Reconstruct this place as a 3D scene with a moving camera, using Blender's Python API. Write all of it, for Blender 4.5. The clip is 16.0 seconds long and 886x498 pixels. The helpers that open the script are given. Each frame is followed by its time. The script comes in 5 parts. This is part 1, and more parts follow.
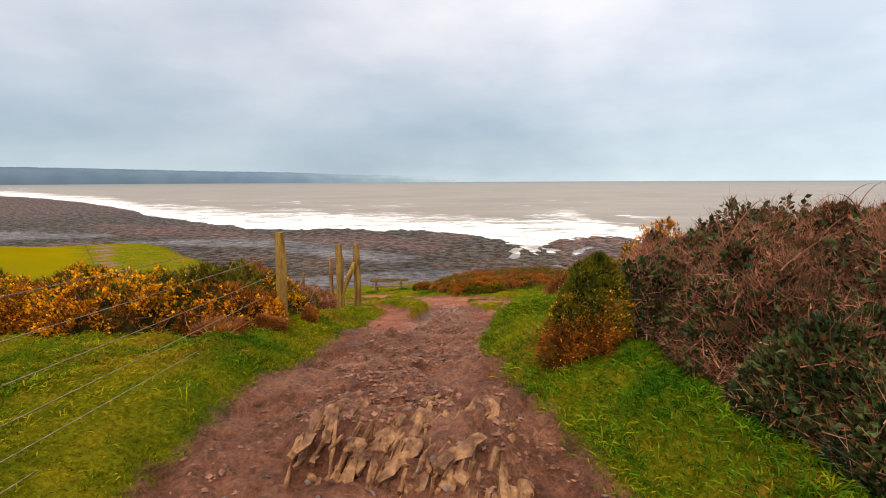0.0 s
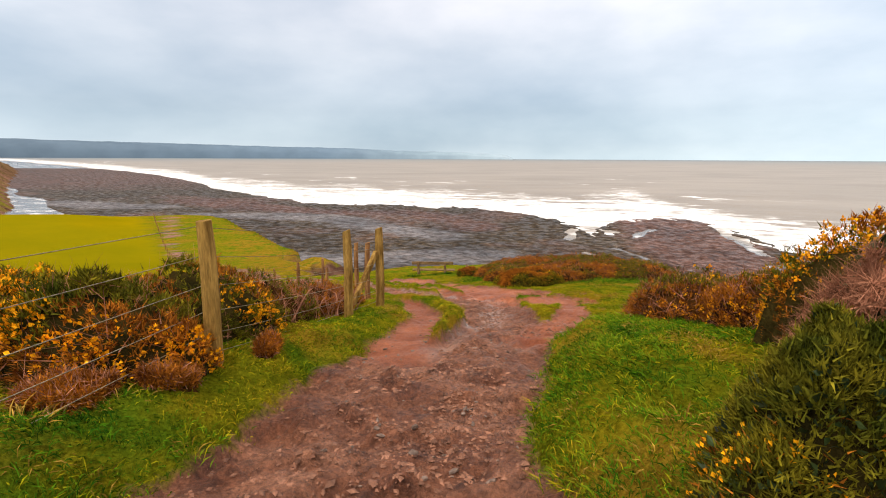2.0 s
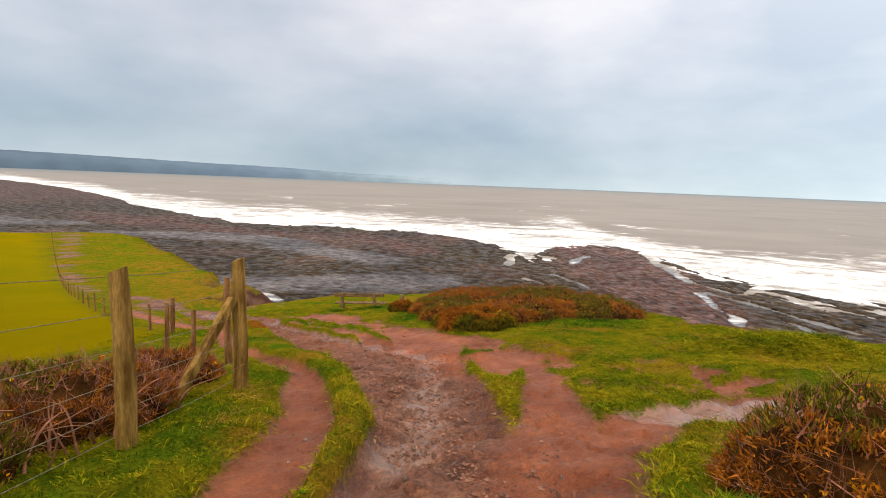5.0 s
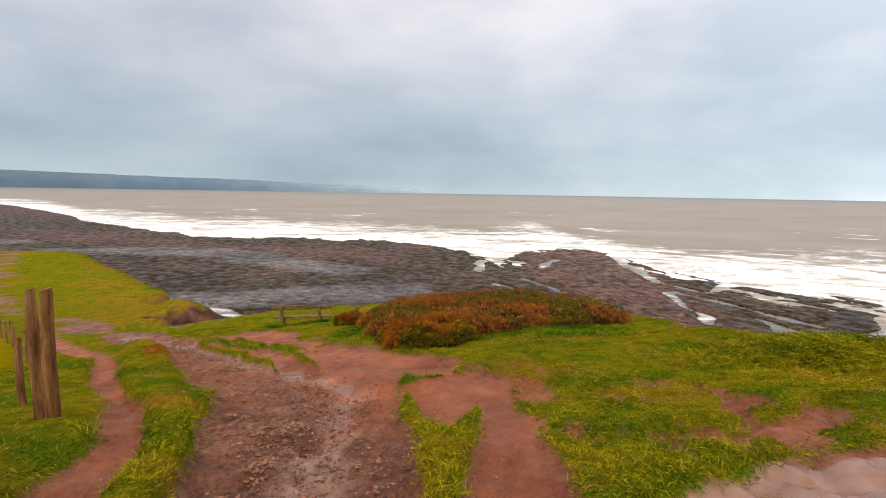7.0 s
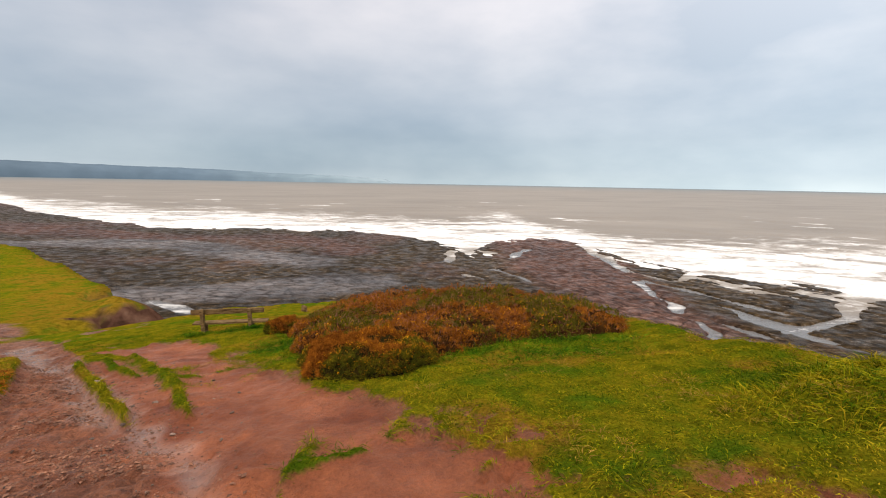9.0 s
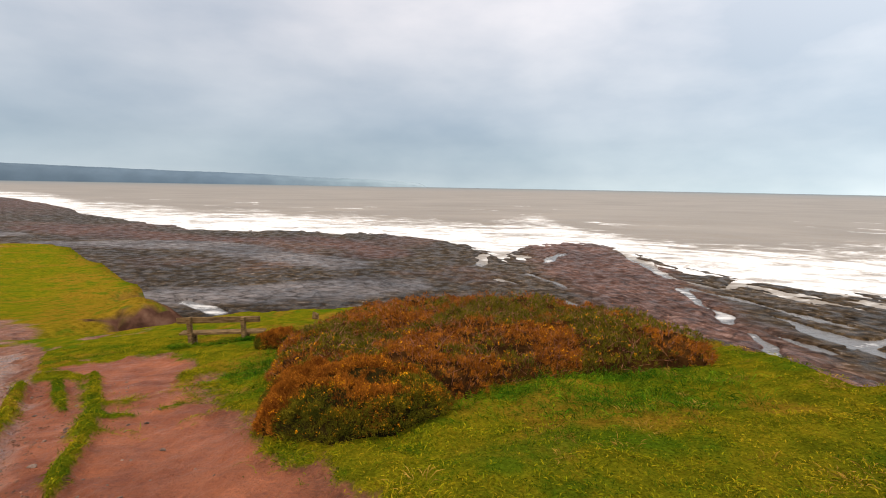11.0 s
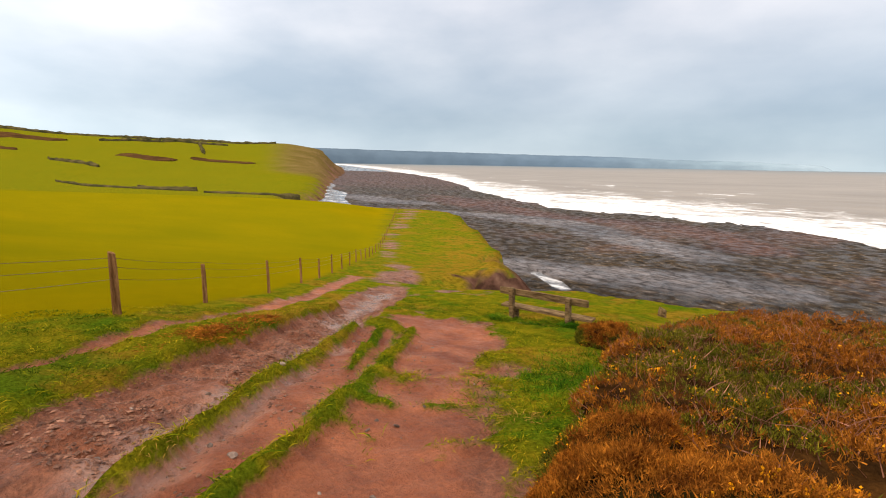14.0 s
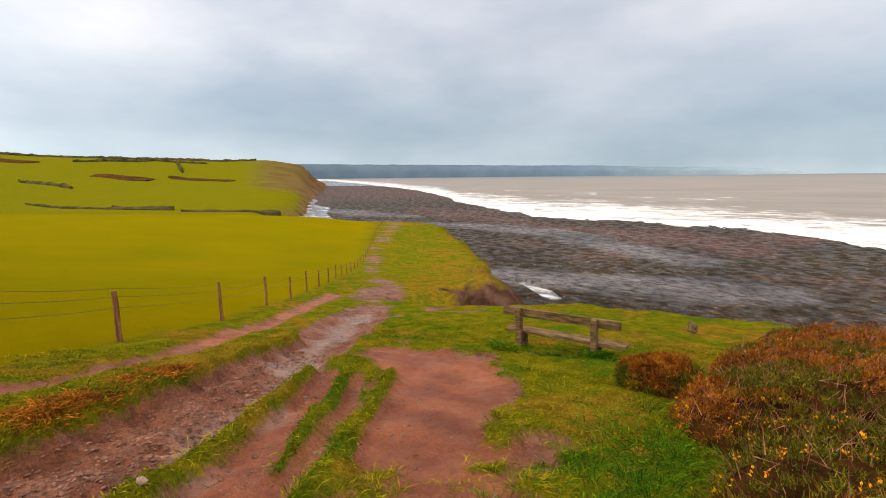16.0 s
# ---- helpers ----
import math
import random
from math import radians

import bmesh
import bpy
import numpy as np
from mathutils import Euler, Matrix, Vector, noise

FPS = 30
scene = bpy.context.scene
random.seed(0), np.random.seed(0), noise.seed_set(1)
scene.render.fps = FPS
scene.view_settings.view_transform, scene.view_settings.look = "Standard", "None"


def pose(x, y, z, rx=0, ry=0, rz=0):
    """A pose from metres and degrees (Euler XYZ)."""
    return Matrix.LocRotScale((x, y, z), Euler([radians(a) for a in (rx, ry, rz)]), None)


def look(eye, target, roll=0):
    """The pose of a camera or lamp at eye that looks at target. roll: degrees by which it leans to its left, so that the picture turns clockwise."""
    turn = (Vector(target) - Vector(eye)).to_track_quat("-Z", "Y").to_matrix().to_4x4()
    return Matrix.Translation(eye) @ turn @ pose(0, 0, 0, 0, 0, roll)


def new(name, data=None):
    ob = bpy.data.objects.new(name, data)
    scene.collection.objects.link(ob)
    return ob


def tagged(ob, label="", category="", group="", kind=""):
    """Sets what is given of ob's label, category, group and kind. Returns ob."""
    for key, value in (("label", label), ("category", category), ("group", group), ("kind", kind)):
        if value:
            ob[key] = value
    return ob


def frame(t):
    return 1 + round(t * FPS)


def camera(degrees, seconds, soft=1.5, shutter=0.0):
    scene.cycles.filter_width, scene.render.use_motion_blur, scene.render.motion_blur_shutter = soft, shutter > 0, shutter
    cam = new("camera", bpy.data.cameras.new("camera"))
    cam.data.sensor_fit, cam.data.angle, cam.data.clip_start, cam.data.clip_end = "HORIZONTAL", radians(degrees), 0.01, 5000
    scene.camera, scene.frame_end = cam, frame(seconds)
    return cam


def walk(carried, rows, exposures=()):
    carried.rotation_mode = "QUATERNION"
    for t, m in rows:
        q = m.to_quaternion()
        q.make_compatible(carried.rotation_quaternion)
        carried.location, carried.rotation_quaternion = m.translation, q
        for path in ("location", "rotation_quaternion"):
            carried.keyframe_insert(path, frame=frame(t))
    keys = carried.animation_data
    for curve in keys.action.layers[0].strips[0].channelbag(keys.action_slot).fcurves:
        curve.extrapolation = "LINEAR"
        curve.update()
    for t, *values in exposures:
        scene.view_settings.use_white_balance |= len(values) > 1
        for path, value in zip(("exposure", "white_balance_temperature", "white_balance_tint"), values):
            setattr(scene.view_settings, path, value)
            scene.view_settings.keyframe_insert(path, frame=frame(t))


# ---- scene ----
cam = camera(86.67, 16.0, soft=1.0)
PATH = [
    (0.0, pose(-0.000, -0.000, 1.650) @ pose(0, 0, 0, 0, 0, 0.00) @ pose(0, 0, 0, 81.72) @ pose(0, 0, 0, 0, 0, -0.27)),
    (0.5, pose(0.148, 0.577, 1.550) @ pose(0, 0, 0, 0, 0, 0.73) @ pose(0, 0, 0, 80.51) @ pose(0, 0, 0, 0, 0, -1.62)),
    (1.0, pose(0.310, 1.157, 1.532) @ pose(0, 0, 0, 0, 0, 1.53) @ pose(0, 0, 0, 79.07) @ pose(0, 0, 0, 0, 0, -1.50)),
    (1.5, pose(0.227, 1.804, 1.462) @ pose(0, 0, 0, 0, 0, 4.19) @ pose(0, 0, 0, 78.97) @ pose(0, 0, 0, 0, 0, -0.83)),
    (2.0, pose(0.195, 2.460, 1.505) @ pose(0, 0, 0, 0, 0, 6.48) @ pose(0, 0, 0, 78.98) @ pose(0, 0, 0, 0, 0, 0.26)),
    (2.5, pose(0.264, 3.080, 1.573) @ pose(0, 0, 0, 0, 0, 7.43) @ pose(0, 0, 0, 79.80) @ pose(0, 0, 0, 0, 0, -0.58)),
    (3.0, pose(0.119, 3.626, 1.524) @ pose(0, 0, 0, 0, 0, 6.94) @ pose(0, 0, 0, 81.03) @ pose(0, 0, 0, 0, 0, 0.35)),
    (3.5, pose(0.118, 4.175, 1.387) @ pose(0, 0, 0, 0, 0, 4.97) @ pose(0, 0, 0, 80.99) @ pose(0, 0, 0, 0, 0, 0.51)),
    (4.0, pose(0.102, 4.825, 1.314) @ pose(0, 0, 0, 0, 0, 2.73) @ pose(0, 0, 0, 81.32) @ pose(0, 0, 0, 0, 0, 0.87)),
    (6.5, pose(0.771, 7.914, 0.639) @ pose(0, 0, 0, 0, 0, -4.42) @ pose(0, 0, 0, 82.84) @ pose(0, 0, 0, 0, 0, 2.38)),
    (7.0, pose(0.945, 8.579, 0.485) @ pose(0, 0, 0, 0, 0, -4.45) @ pose(0, 0, 0, 83.13) @ pose(0, 0, 0, 0, 0, 0.94)),
    (7.5, pose(1.021, 9.314, 0.330) @ pose(0, 0, 0, 0, 0, -5.29) @ pose(0, 0, 0, 83.33) @ pose(0, 0, 0, 0, 0, 0.79)),
    (8.0, pose(1.265, 9.979, 0.256) @ pose(0, 0, 0, 0, 0, -8.59) @ pose(0, 0, 0, 82.98) @ pose(0, 0, 0, 0, 0, 0.43)),
    (8.5, pose(1.432, 10.710, 0.165) @ pose(0, 0, 0, 0, 0, -9.05) @ pose(0, 0, 0, 83.05) @ pose(0, 0, 0, 0, 0, 0.85)),
    (9.0, pose(1.649, 11.485, 0.125) @ pose(0, 0, 0, 0, 0, -8.01) @ pose(0, 0, 0, 82.01) @ pose(0, 0, 0, 0, 0, 1.06)),
    (11.5, pose(2.272, 14.600, -0.450) @ pose(0, 0, 0, 0, 0, -0.56) @ pose(0, 0, 0, 82.42) @ pose(0, 0, 0, 0, 0, 0.93)),
    (12.0, pose(2.332, 15.302, -0.589) @ pose(0, 0, 0, 0, 0, 6.47) @ pose(0, 0, 0, 81.45) @ pose(0, 0, 0, 0, 0, 1.54)),
    (12.5, pose(2.215, 15.862, -0.716) @ pose(0, 0, 0, 0, 0, 14.50) @ pose(0, 0, 0, 80.64) @ pose(0, 0, 0, 0, 0, 1.73)),
    (13.0, pose(2.161, 16.407, -0.842) @ pose(0, 0, 0, 0, 0, 23.10) @ pose(0, 0, 0, 80.26) @ pose(0, 0, 0, 0, 0, 0.86)),
    (13.5, pose(1.883, 16.731, -0.954) @ pose(0, 0, 0, 0, 0, 31.02) @ pose(0, 0, 0, 79.57) @ pose(0, 0, 0, 0, 0, 0.61)),
    (14.0, pose(1.491, 17.096, -1.054) @ pose(0, 0, 0, 0, 0, 37.31) @ pose(0, 0, 0, 79.70) @ pose(0, 0, 0, 0, 0, 0.93)),
    (14.5, pose(1.082, 17.489, -1.206) @ pose(0, 0, 0, 0, 0, 41.92) @ pose(0, 0, 0, 79.91) @ pose(0, 0, 0, 0, 0, -0.22)),
    (15.0, pose(0.647, 17.969, -1.326) @ pose(0, 0, 0, 0, 0, 42.43) @ pose(0, 0, 0, 80.50) @ pose(0, 0, 0, 0, 0, 0.32)),
    (15.5, pose(0.272, 18.502, -1.431) @ pose(0, 0, 0, 0, 0, 40.16) @ pose(0, 0, 0, 81.55) @ pose(0, 0, 0, 0, 0, -0.67)),
    (16.0, pose(-0.027, 19.057, -1.519) @ pose(0, 0, 0, 0, 0, 35.48) @ pose(0, 0, 0, 81.20) @ pose(0, 0, 0, 0, 0, -0.60)),
]
walk(cam, PATH, [(0.0, -0.02, 6500, 13), (1.5, 0.18, 6500, 13), (3.0, 0.05, 6500, 13), (4.0, -0.02, 6500, 13), (7.0, -0.18, 6500, 13), (9.0, -0.2, 6500, 13), (11.5, -0.12, 6500, 13), (12.5, 0.05, 6500, 13), (14.5, 0.06, 6500, 13), (16.0, -0.09, 6500, 13)])

# ---- light ----
SUN_EL, SUN_AZ = radians(48), radians(200)
world = bpy.data.worlds.new("overcast_sky")
scene.world = world
world.use_nodes = True
wn, wl = world.node_tree.nodes, world.node_tree.links
wn.clear()


def wnode(kind, **values):
    n = wn.new(kind)
    for k, v in values.items():
        n.inputs[k].default_value = v
    return n


sky = wn.new("ShaderNodeTexSky")
sky.sky_type, sky.sun_disc = "NISHITA", False
sky.sun_elevation, sky.sun_rotation = SUN_EL, SUN_AZ
tc = wn.new("ShaderNodeTexCoord")
sep = wn.new("ShaderNodeSeparateXYZ")
wl.new(tc.outputs["Generated"], sep.inputs[0])
# brightness of the cloud deck from the horizon to the zenith
deck = wn.new("ShaderNodeValToRGB")
wl.new(sep.outputs["Z"], deck.inputs[0])
stops = [(0.0, (0.70, 0.84, 0.88)), (0.03, (0.57, 0.70, 0.78)), (0.09, (0.53, 0.63, 0.70)), (0.20, (0.72, 0.78, 0.82)),
         (0.34, (0.94, 0.95, 0.97)), (1.0, (1.70, 1.46, 1.24))]
while len(deck.color_ramp.elements) < len(stops):
    deck.color_ramp.elements.new(0.5)
for e, (p, c) in zip(deck.color_ramp.elements, stops):
    e.position, e.color = p, (*c, 1)
stretch = wn.new("ShaderNodeMapping")
stretch.inputs["Scale"].default_value = (1.0, 1.0, 2.4)
wl.new(tc.outputs["Generated"], stretch.inputs[0])
n1 = wnode("ShaderNodeTexNoise", Scale=2.3, Detail=6.0, Roughness=0.5, Distortion=0.0)
wl.new(stretch.outputs[0], n1.inputs["Vector"])
cl = wn.new("ShaderNodeValToRGB")
cl.color_ramp.elements[0].position, cl.color_ramp.elements[0].color = 0.34, (0.76, 0.82, 0.87, 1)
cl.color_ramp.elements[1].position, cl.color_ramp.elements[1].color = 0.66, (1.24, 1.19, 1.15, 1)
wl.new(n1.outputs["Fac"], cl.inputs[0])
mul = wn.new("ShaderNodeMix")
mul.data_type, mul.blend_type = "RGBA", "MULTIPLY"
mul.inputs["Factor"].default_value = 1.0
wl.new(deck.outputs[0], mul.inputs["A"])
wl.new(cl.outputs[0], mul.inputs["B"])
bg_sky = wnode("ShaderNodeBackground", Strength=0.02)
wl.new(sky.outputs[0], bg_sky.inputs[0])
bg_cloud = wnode("ShaderNodeBackground", Strength=0.9)
# a darker shower cloud stands out to sea
dot = wn.new("ShaderNodeVectorMath")
dot.operation = "DOT_PRODUCT"
dot.inputs[1].default_value = (-0.30, 0.94, 0.12)
wl.new(tc.outputs["Generated"], dot.inputs[0])
shower = wn.new("ShaderNodeValToRGB")
shower.color_ramp.elements[0].position, shower.color_ramp.elements[0].color = 0.45, (1.26, 1.25, 1.24, 1)
shower.color_ramp.elements[1].position, shower.color_ramp.elements[1].color = 0.98, (0.84, 0.85, 0.87, 1)
wl.new(dot.outputs["Value"], shower.inputs[0])
mul2 = wn.new("ShaderNodeMix")
mul2.data_type, mul2.blend_type = "RGBA", "MULTIPLY"
mul2.inputs["Factor"].default_value = 1.0
wl.new(mul.outputs["Result"], mul2.inputs["A"])
wl.new(shower.outputs[0], mul2.inputs["B"])
wl.new(mul2.outputs["Result"], bg_cloud.inputs[0])
add = wn.new("ShaderNodeAddShader")
wl.new(bg_sky.outputs[0], add.inputs[0])
wl.new(bg_cloud.outputs[0], add.inputs[1])
wout = wn.new("ShaderNodeOutputWorld")
wl.new(add.outputs[0], wout.inputs[0])

sun = new("sun", bpy.data.lights.new("sun", "SUN"))
sun.data.energy, sun.data.angle, sun.data.color = 1.3, radians(14), (1.0, 0.89, 0.74)
sun.matrix_world = look((0, 0, 0), (-math.sin(SUN_AZ) * math.cos(SUN_EL), -math.cos(SUN_AZ) * math.cos(SUN_EL), -math.sin(SUN_EL)))


# ---- materials ----
def material(name, low, high, scale=4.0, rough=0.8, bump=0.3, bump_scale=None, fine=None, rand=0.0, metal=0.0, detail=6.0, stretch=None, spec=0.3, sharp=0.15):
    """Two colours mixed by a coarse noise, a finer noise over them, relief, and a spread of tone between pieces."""
    m = bpy.data.materials.new(name)
    m.use_nodes = True
    t = m.node_tree
    b = t.nodes["Principled BSDF"]
    geo = t.nodes.new("ShaderNodeNewGeometry")
    src = geo.outputs["Position"]
    if stretch:
        mp = t.nodes.new("ShaderNodeMapping")
        mp.inputs["Scale"].default_value = stretch
        t.links.new(src, mp.inputs[0])
        src = mp.outputs[0]
    a = t.nodes.new("ShaderNodeTexNoise")
    a.inputs["Scale"].default_value, a.inputs["Detail"].default_value = scale, detail
    t.links.new(src, a.inputs["Vector"])
    r = t.nodes.new("ShaderNodeValToRGB")
    r.color_ramp.elements[0].position, r.color_ramp.elements[0].color = 0.5 - sharp, (*low, 1)
    r.color_ramp.elements[1].position, r.color_ramp.elements[1].color = 0.5 + sharp, (*high, 1)
    t.links.new(a.outputs["Fac"], r.inputs[0])
    f = t.nodes.new("ShaderNodeTexNoise")
    f.inputs["Scale"].default_value, f.inputs["Detail"].default_value = bump_scale or scale * 9, 5
    t.links.new(src, f.inputs["Vector"])
    hsv = t.nodes.new("ShaderNodeHueSaturation")
    mm = t.nodes.new("ShaderNodeMapRange")
    mm.inputs["From Min"].default_value, mm.inputs["From Max"].default_value = 0.3, 0.7
    mm.inputs["To Min"].default_value, mm.inputs["To Max"].default_value = 0.72, 1.25
    t.links.new(f.outputs["Fac"], mm.inputs[0])
    value = mm.outputs[0]
    if rand:
        mr = t.nodes.new("ShaderNodeMapRange")
        mr.inputs["To Min"].default_value, mr.inputs["To Max"].default_value = 1 - rand, 1 + rand
        t.links.new(geo.outputs["Random Per Island"], mr.inputs[0])
        mu = t.nodes.new("ShaderNodeMath")
        mu.operation = "MULTIPLY"
        t.links.new(value, mu.inputs[0])
        t.links.new(mr.outputs[0], mu.inputs[1])
        value = mu.outputs[0]
    t.links.new(value, hsv.inputs["Value"])
    t.links.new(r.outputs[0], hsv.inputs["Color"])
    t.links.new(hsv.outputs[0], b.inputs["Base Color"])
    b.inputs["Roughness"].default_value, b.inputs["Metallic"].default_value = rough, metal
    b.inputs["Specular IOR Level"].default_value = spec
    if bump:
        bp = t.nodes.new("ShaderNodeBump")
        bp.inputs["Strength"].default_value, bp.inputs["Distance"].default_value = bump, 0.03
        t.links.new(f.outputs["Fac"], bp.inputs["Height"])
        t.links.new(bp.outputs[0], b.inputs["Normal"])
    return m


def ramp(t, source, stops):
    r = t.nodes.new("ShaderNodeValToRGB")
    while len(r.color_ramp.elements) < len(stops):
        r.color_ramp.elements.new(0.5)
    for e, (p, c) in zip(r.color_ramp.elements, stops):
        e.position, e.color = p, (*c, 1) if len(c) == 3 else c
    t.links.new(source, r.inputs[0])
    return r.outputs[0]


def tex(t, scale, detail=6.0, vector=None, rough=0.55, distortion=0.0):
    n = t.nodes.new("ShaderNodeTexNoise")
    n.inputs["Scale"].default_value, n.inputs["Detail"].default_value = scale, detail
    n.inputs["Roughness"].default_value, n.inputs["Distortion"].default_value = rough, distortion
    if vector:
        t.links.new(vector, n.inputs["Vector"])
    return n.outputs["Fac"]


def mix(t, fac, a, b, blend="MIX"):
    n = t.nodes.new("ShaderNodeMix")
    n.data_type, n.blend_type = "RGBA", blend
    for key, v in (("Factor", fac), ("A", a), ("B", b)):
        if isinstance(v, (int, float)):
            n.inputs[key].default_value = v
        elif isinstance(v, tuple):
            n.inputs[key].default_value = (*v, 1)
        else:
            t.links.new(v, n.inputs[key])
    return n.outputs["Result"]


def calc(t, op, a, b=None, clamp=False):
    n = t.nodes.new("ShaderNodeMath")
    n.operation, n.use_clamp = op, clamp
    for k, v in enumerate((a, b)):
        if v is None:
            continue
        if isinstance(v, (int, float)):
            n.inputs[k].default_value = v
        else:
            t.links.new(v, n.inputs[k])
    return n.outputs[0]


def attribute(t, name):
    a = t.nodes.new("ShaderNodeAttribute")
    a.attribute_name = name
    return a.outputs["Fac"]


def blank(name):
    m = bpy.data.materials.new(name)
    m.use_nodes = True
    t = m.node_tree
    return m, t, t.nodes["Principled BSDF"], t.nodes.new("ShaderNodeNewGeometry").outputs["Position"]


def ground_material():
    m, t, b, pos = blank("ground")
    mud, field, wet, red, scarp, dry = (attribute(t, k) for k in ("mud", "field", "wet", "red", "scarp", "dry"))
    big, mid, fine = tex(t, 0.35, 4, pos), tex(t, 3.0, 6, pos), tex(t, 30.0, 6, pos, 0.7)
    turf = ramp(t, mid, [(0.32, (0.050, 0.075, 0.004)), (0.5, (0.125, 0.140, 0.006)), (0.66, (0.215, 0.18, 0.008))])
    turf = mix(t, calc(t, "MULTIPLY", big, 0.45), turf, (0.21, 0.17, 0.007))
    turf = mix(t, dry, turf, ramp(t, mid, [(0.35, (0.17, 0.10, 0.010)), (0.65, (0.30, 0.175, 0.018))]))
    turf = mix(t, ramp(t, tex(t, 0.8, 5, pos, 0.6), [(0.5, (0, 0, 0)), (0.62, (0.75, 0.75, 0.75))]), turf, (0.055, 0.125, 0.006))
    turf = mix(t, 0.75, turf, ramp(t, fine, [(0.34, (0.42, 0.44, 0.4)), (0.66, (1.75, 1.7, 1.6))]), "MULTIPLY")
    meadow = ramp(t, tex(t, 0.06, 5, pos), [(0.3, (0.215, 0.170, 0.001)), (0.7, (0.30, 0.212, 0.001))])
    meadow = mix(t, calc(t, "MULTIPLY", ramp(t, tex(t, 0.011, 3, pos), [(0.42, (0, 0, 0)), (0.5, (1, 1, 1))]), 0.22), meadow, (0.15, 0.19, 0.006))
    meadow = mix(t, calc(t, "MULTIPLY", tex(t, 1.3, 6, pos), 0.36), meadow, (0.13, 0.145, 0.003))
    grass = mix(t, field, turf, meadow)
    clay = ramp(t, tex(t, 1.7, 7, pos, 0.65), [(0.36, (0.125, 0.043, 0.021)), (0.5, (0.24, 0.096, 0.050)), (0.64, (0.345, 0.158, 0.090))])
    redclay = ramp(t, tex(t, 1.1, 7, pos, 0.6), [(0.34, (0.22, 0.060, 0.024)), (0.66, (0.465, 0.155, 0.066))])
    soil = mix(t, red, clay, redclay)
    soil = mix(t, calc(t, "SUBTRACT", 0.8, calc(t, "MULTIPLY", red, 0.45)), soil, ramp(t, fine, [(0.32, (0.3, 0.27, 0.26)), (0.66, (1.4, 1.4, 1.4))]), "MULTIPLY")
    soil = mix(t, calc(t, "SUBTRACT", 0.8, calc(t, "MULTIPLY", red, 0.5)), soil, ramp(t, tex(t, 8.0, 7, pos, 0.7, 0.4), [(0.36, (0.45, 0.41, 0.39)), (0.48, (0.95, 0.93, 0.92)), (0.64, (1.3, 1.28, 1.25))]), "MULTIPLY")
    slate = ramp(t, tex(t, 5.0, 5, pos), [(0.3, (0.125, 0.088, 0.068)), (0.7, (0.25, 0.19, 0.155))])
    soil = mix(t, calc(t, "MULTIPLY", wet, 0.6), soil, slate)
    edge = calc(t, "ADD", mud, calc(t, "MULTIPLY", calc(t, "SUBTRACT", tex(t, 9.0, 6, pos, 0.7), 0.5), 1.1))
    edge = calc(t, "MULTIPLY", calc(t, "SUBTRACT", edge, 0.30), 2.6, True)
    rock = ramp(t, calc(t, "ADD", calc(t, "MULTIPLY", tex(t, 0.9, 6, pos), 0.6), calc(t, "MULTIPLY", tex(t, 0.04, 6, pos, 0.6), 0.4)), [(0.38, (0.060, 0.030, 0.020)), (0.5, (0.15, 0.076, 0.050)), (0.62, (0.24, 0.14, 0.092))])
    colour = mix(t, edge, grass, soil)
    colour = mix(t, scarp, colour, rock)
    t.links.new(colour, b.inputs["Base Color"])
    shine = ramp(t, tex(t, 2.3, 5, pos), [(0.35, (0.42, 0.42, 0.42)), (0.65, (0.75, 0.75, 0.75))])
    shine = mix(t, wet, shine, ramp(t, tex(t, 6.0, 4, pos), [(0.4, (0.06, 0.06, 0.06)), (0.62, (0.35, 0.35, 0.35))]))
    shine = mix(t, edge, (0.9, 0.9, 0.9), shine)
    t.links.new(shine, b.inputs["Roughness"])
    t.links.new(calc(t, "MULTIPLY", edge, calc(t, "ADD", 0.3, calc(t, "MULTIPLY", wet, 0.2))), b.inputs["Specular IOR Level"])
    bp = t.nodes.new("ShaderNodeBump")
    bp.inputs["Distance"].default_value = 0.09
    t.links.new(calc(t, "SUBTRACT", 1.0, calc(t, "MULTIPLY", wet, 0.88)), bp.inputs["Strength"])
    t.links.new(calc(t, "ADD", tex(t, 14.0, 6, pos, 0.65), calc(t, "MULTIPLY", fine, 0.5)), bp.inputs["Height"])
    t.links.new(bp.outputs[0], b.inputs["Normal"])
    return m


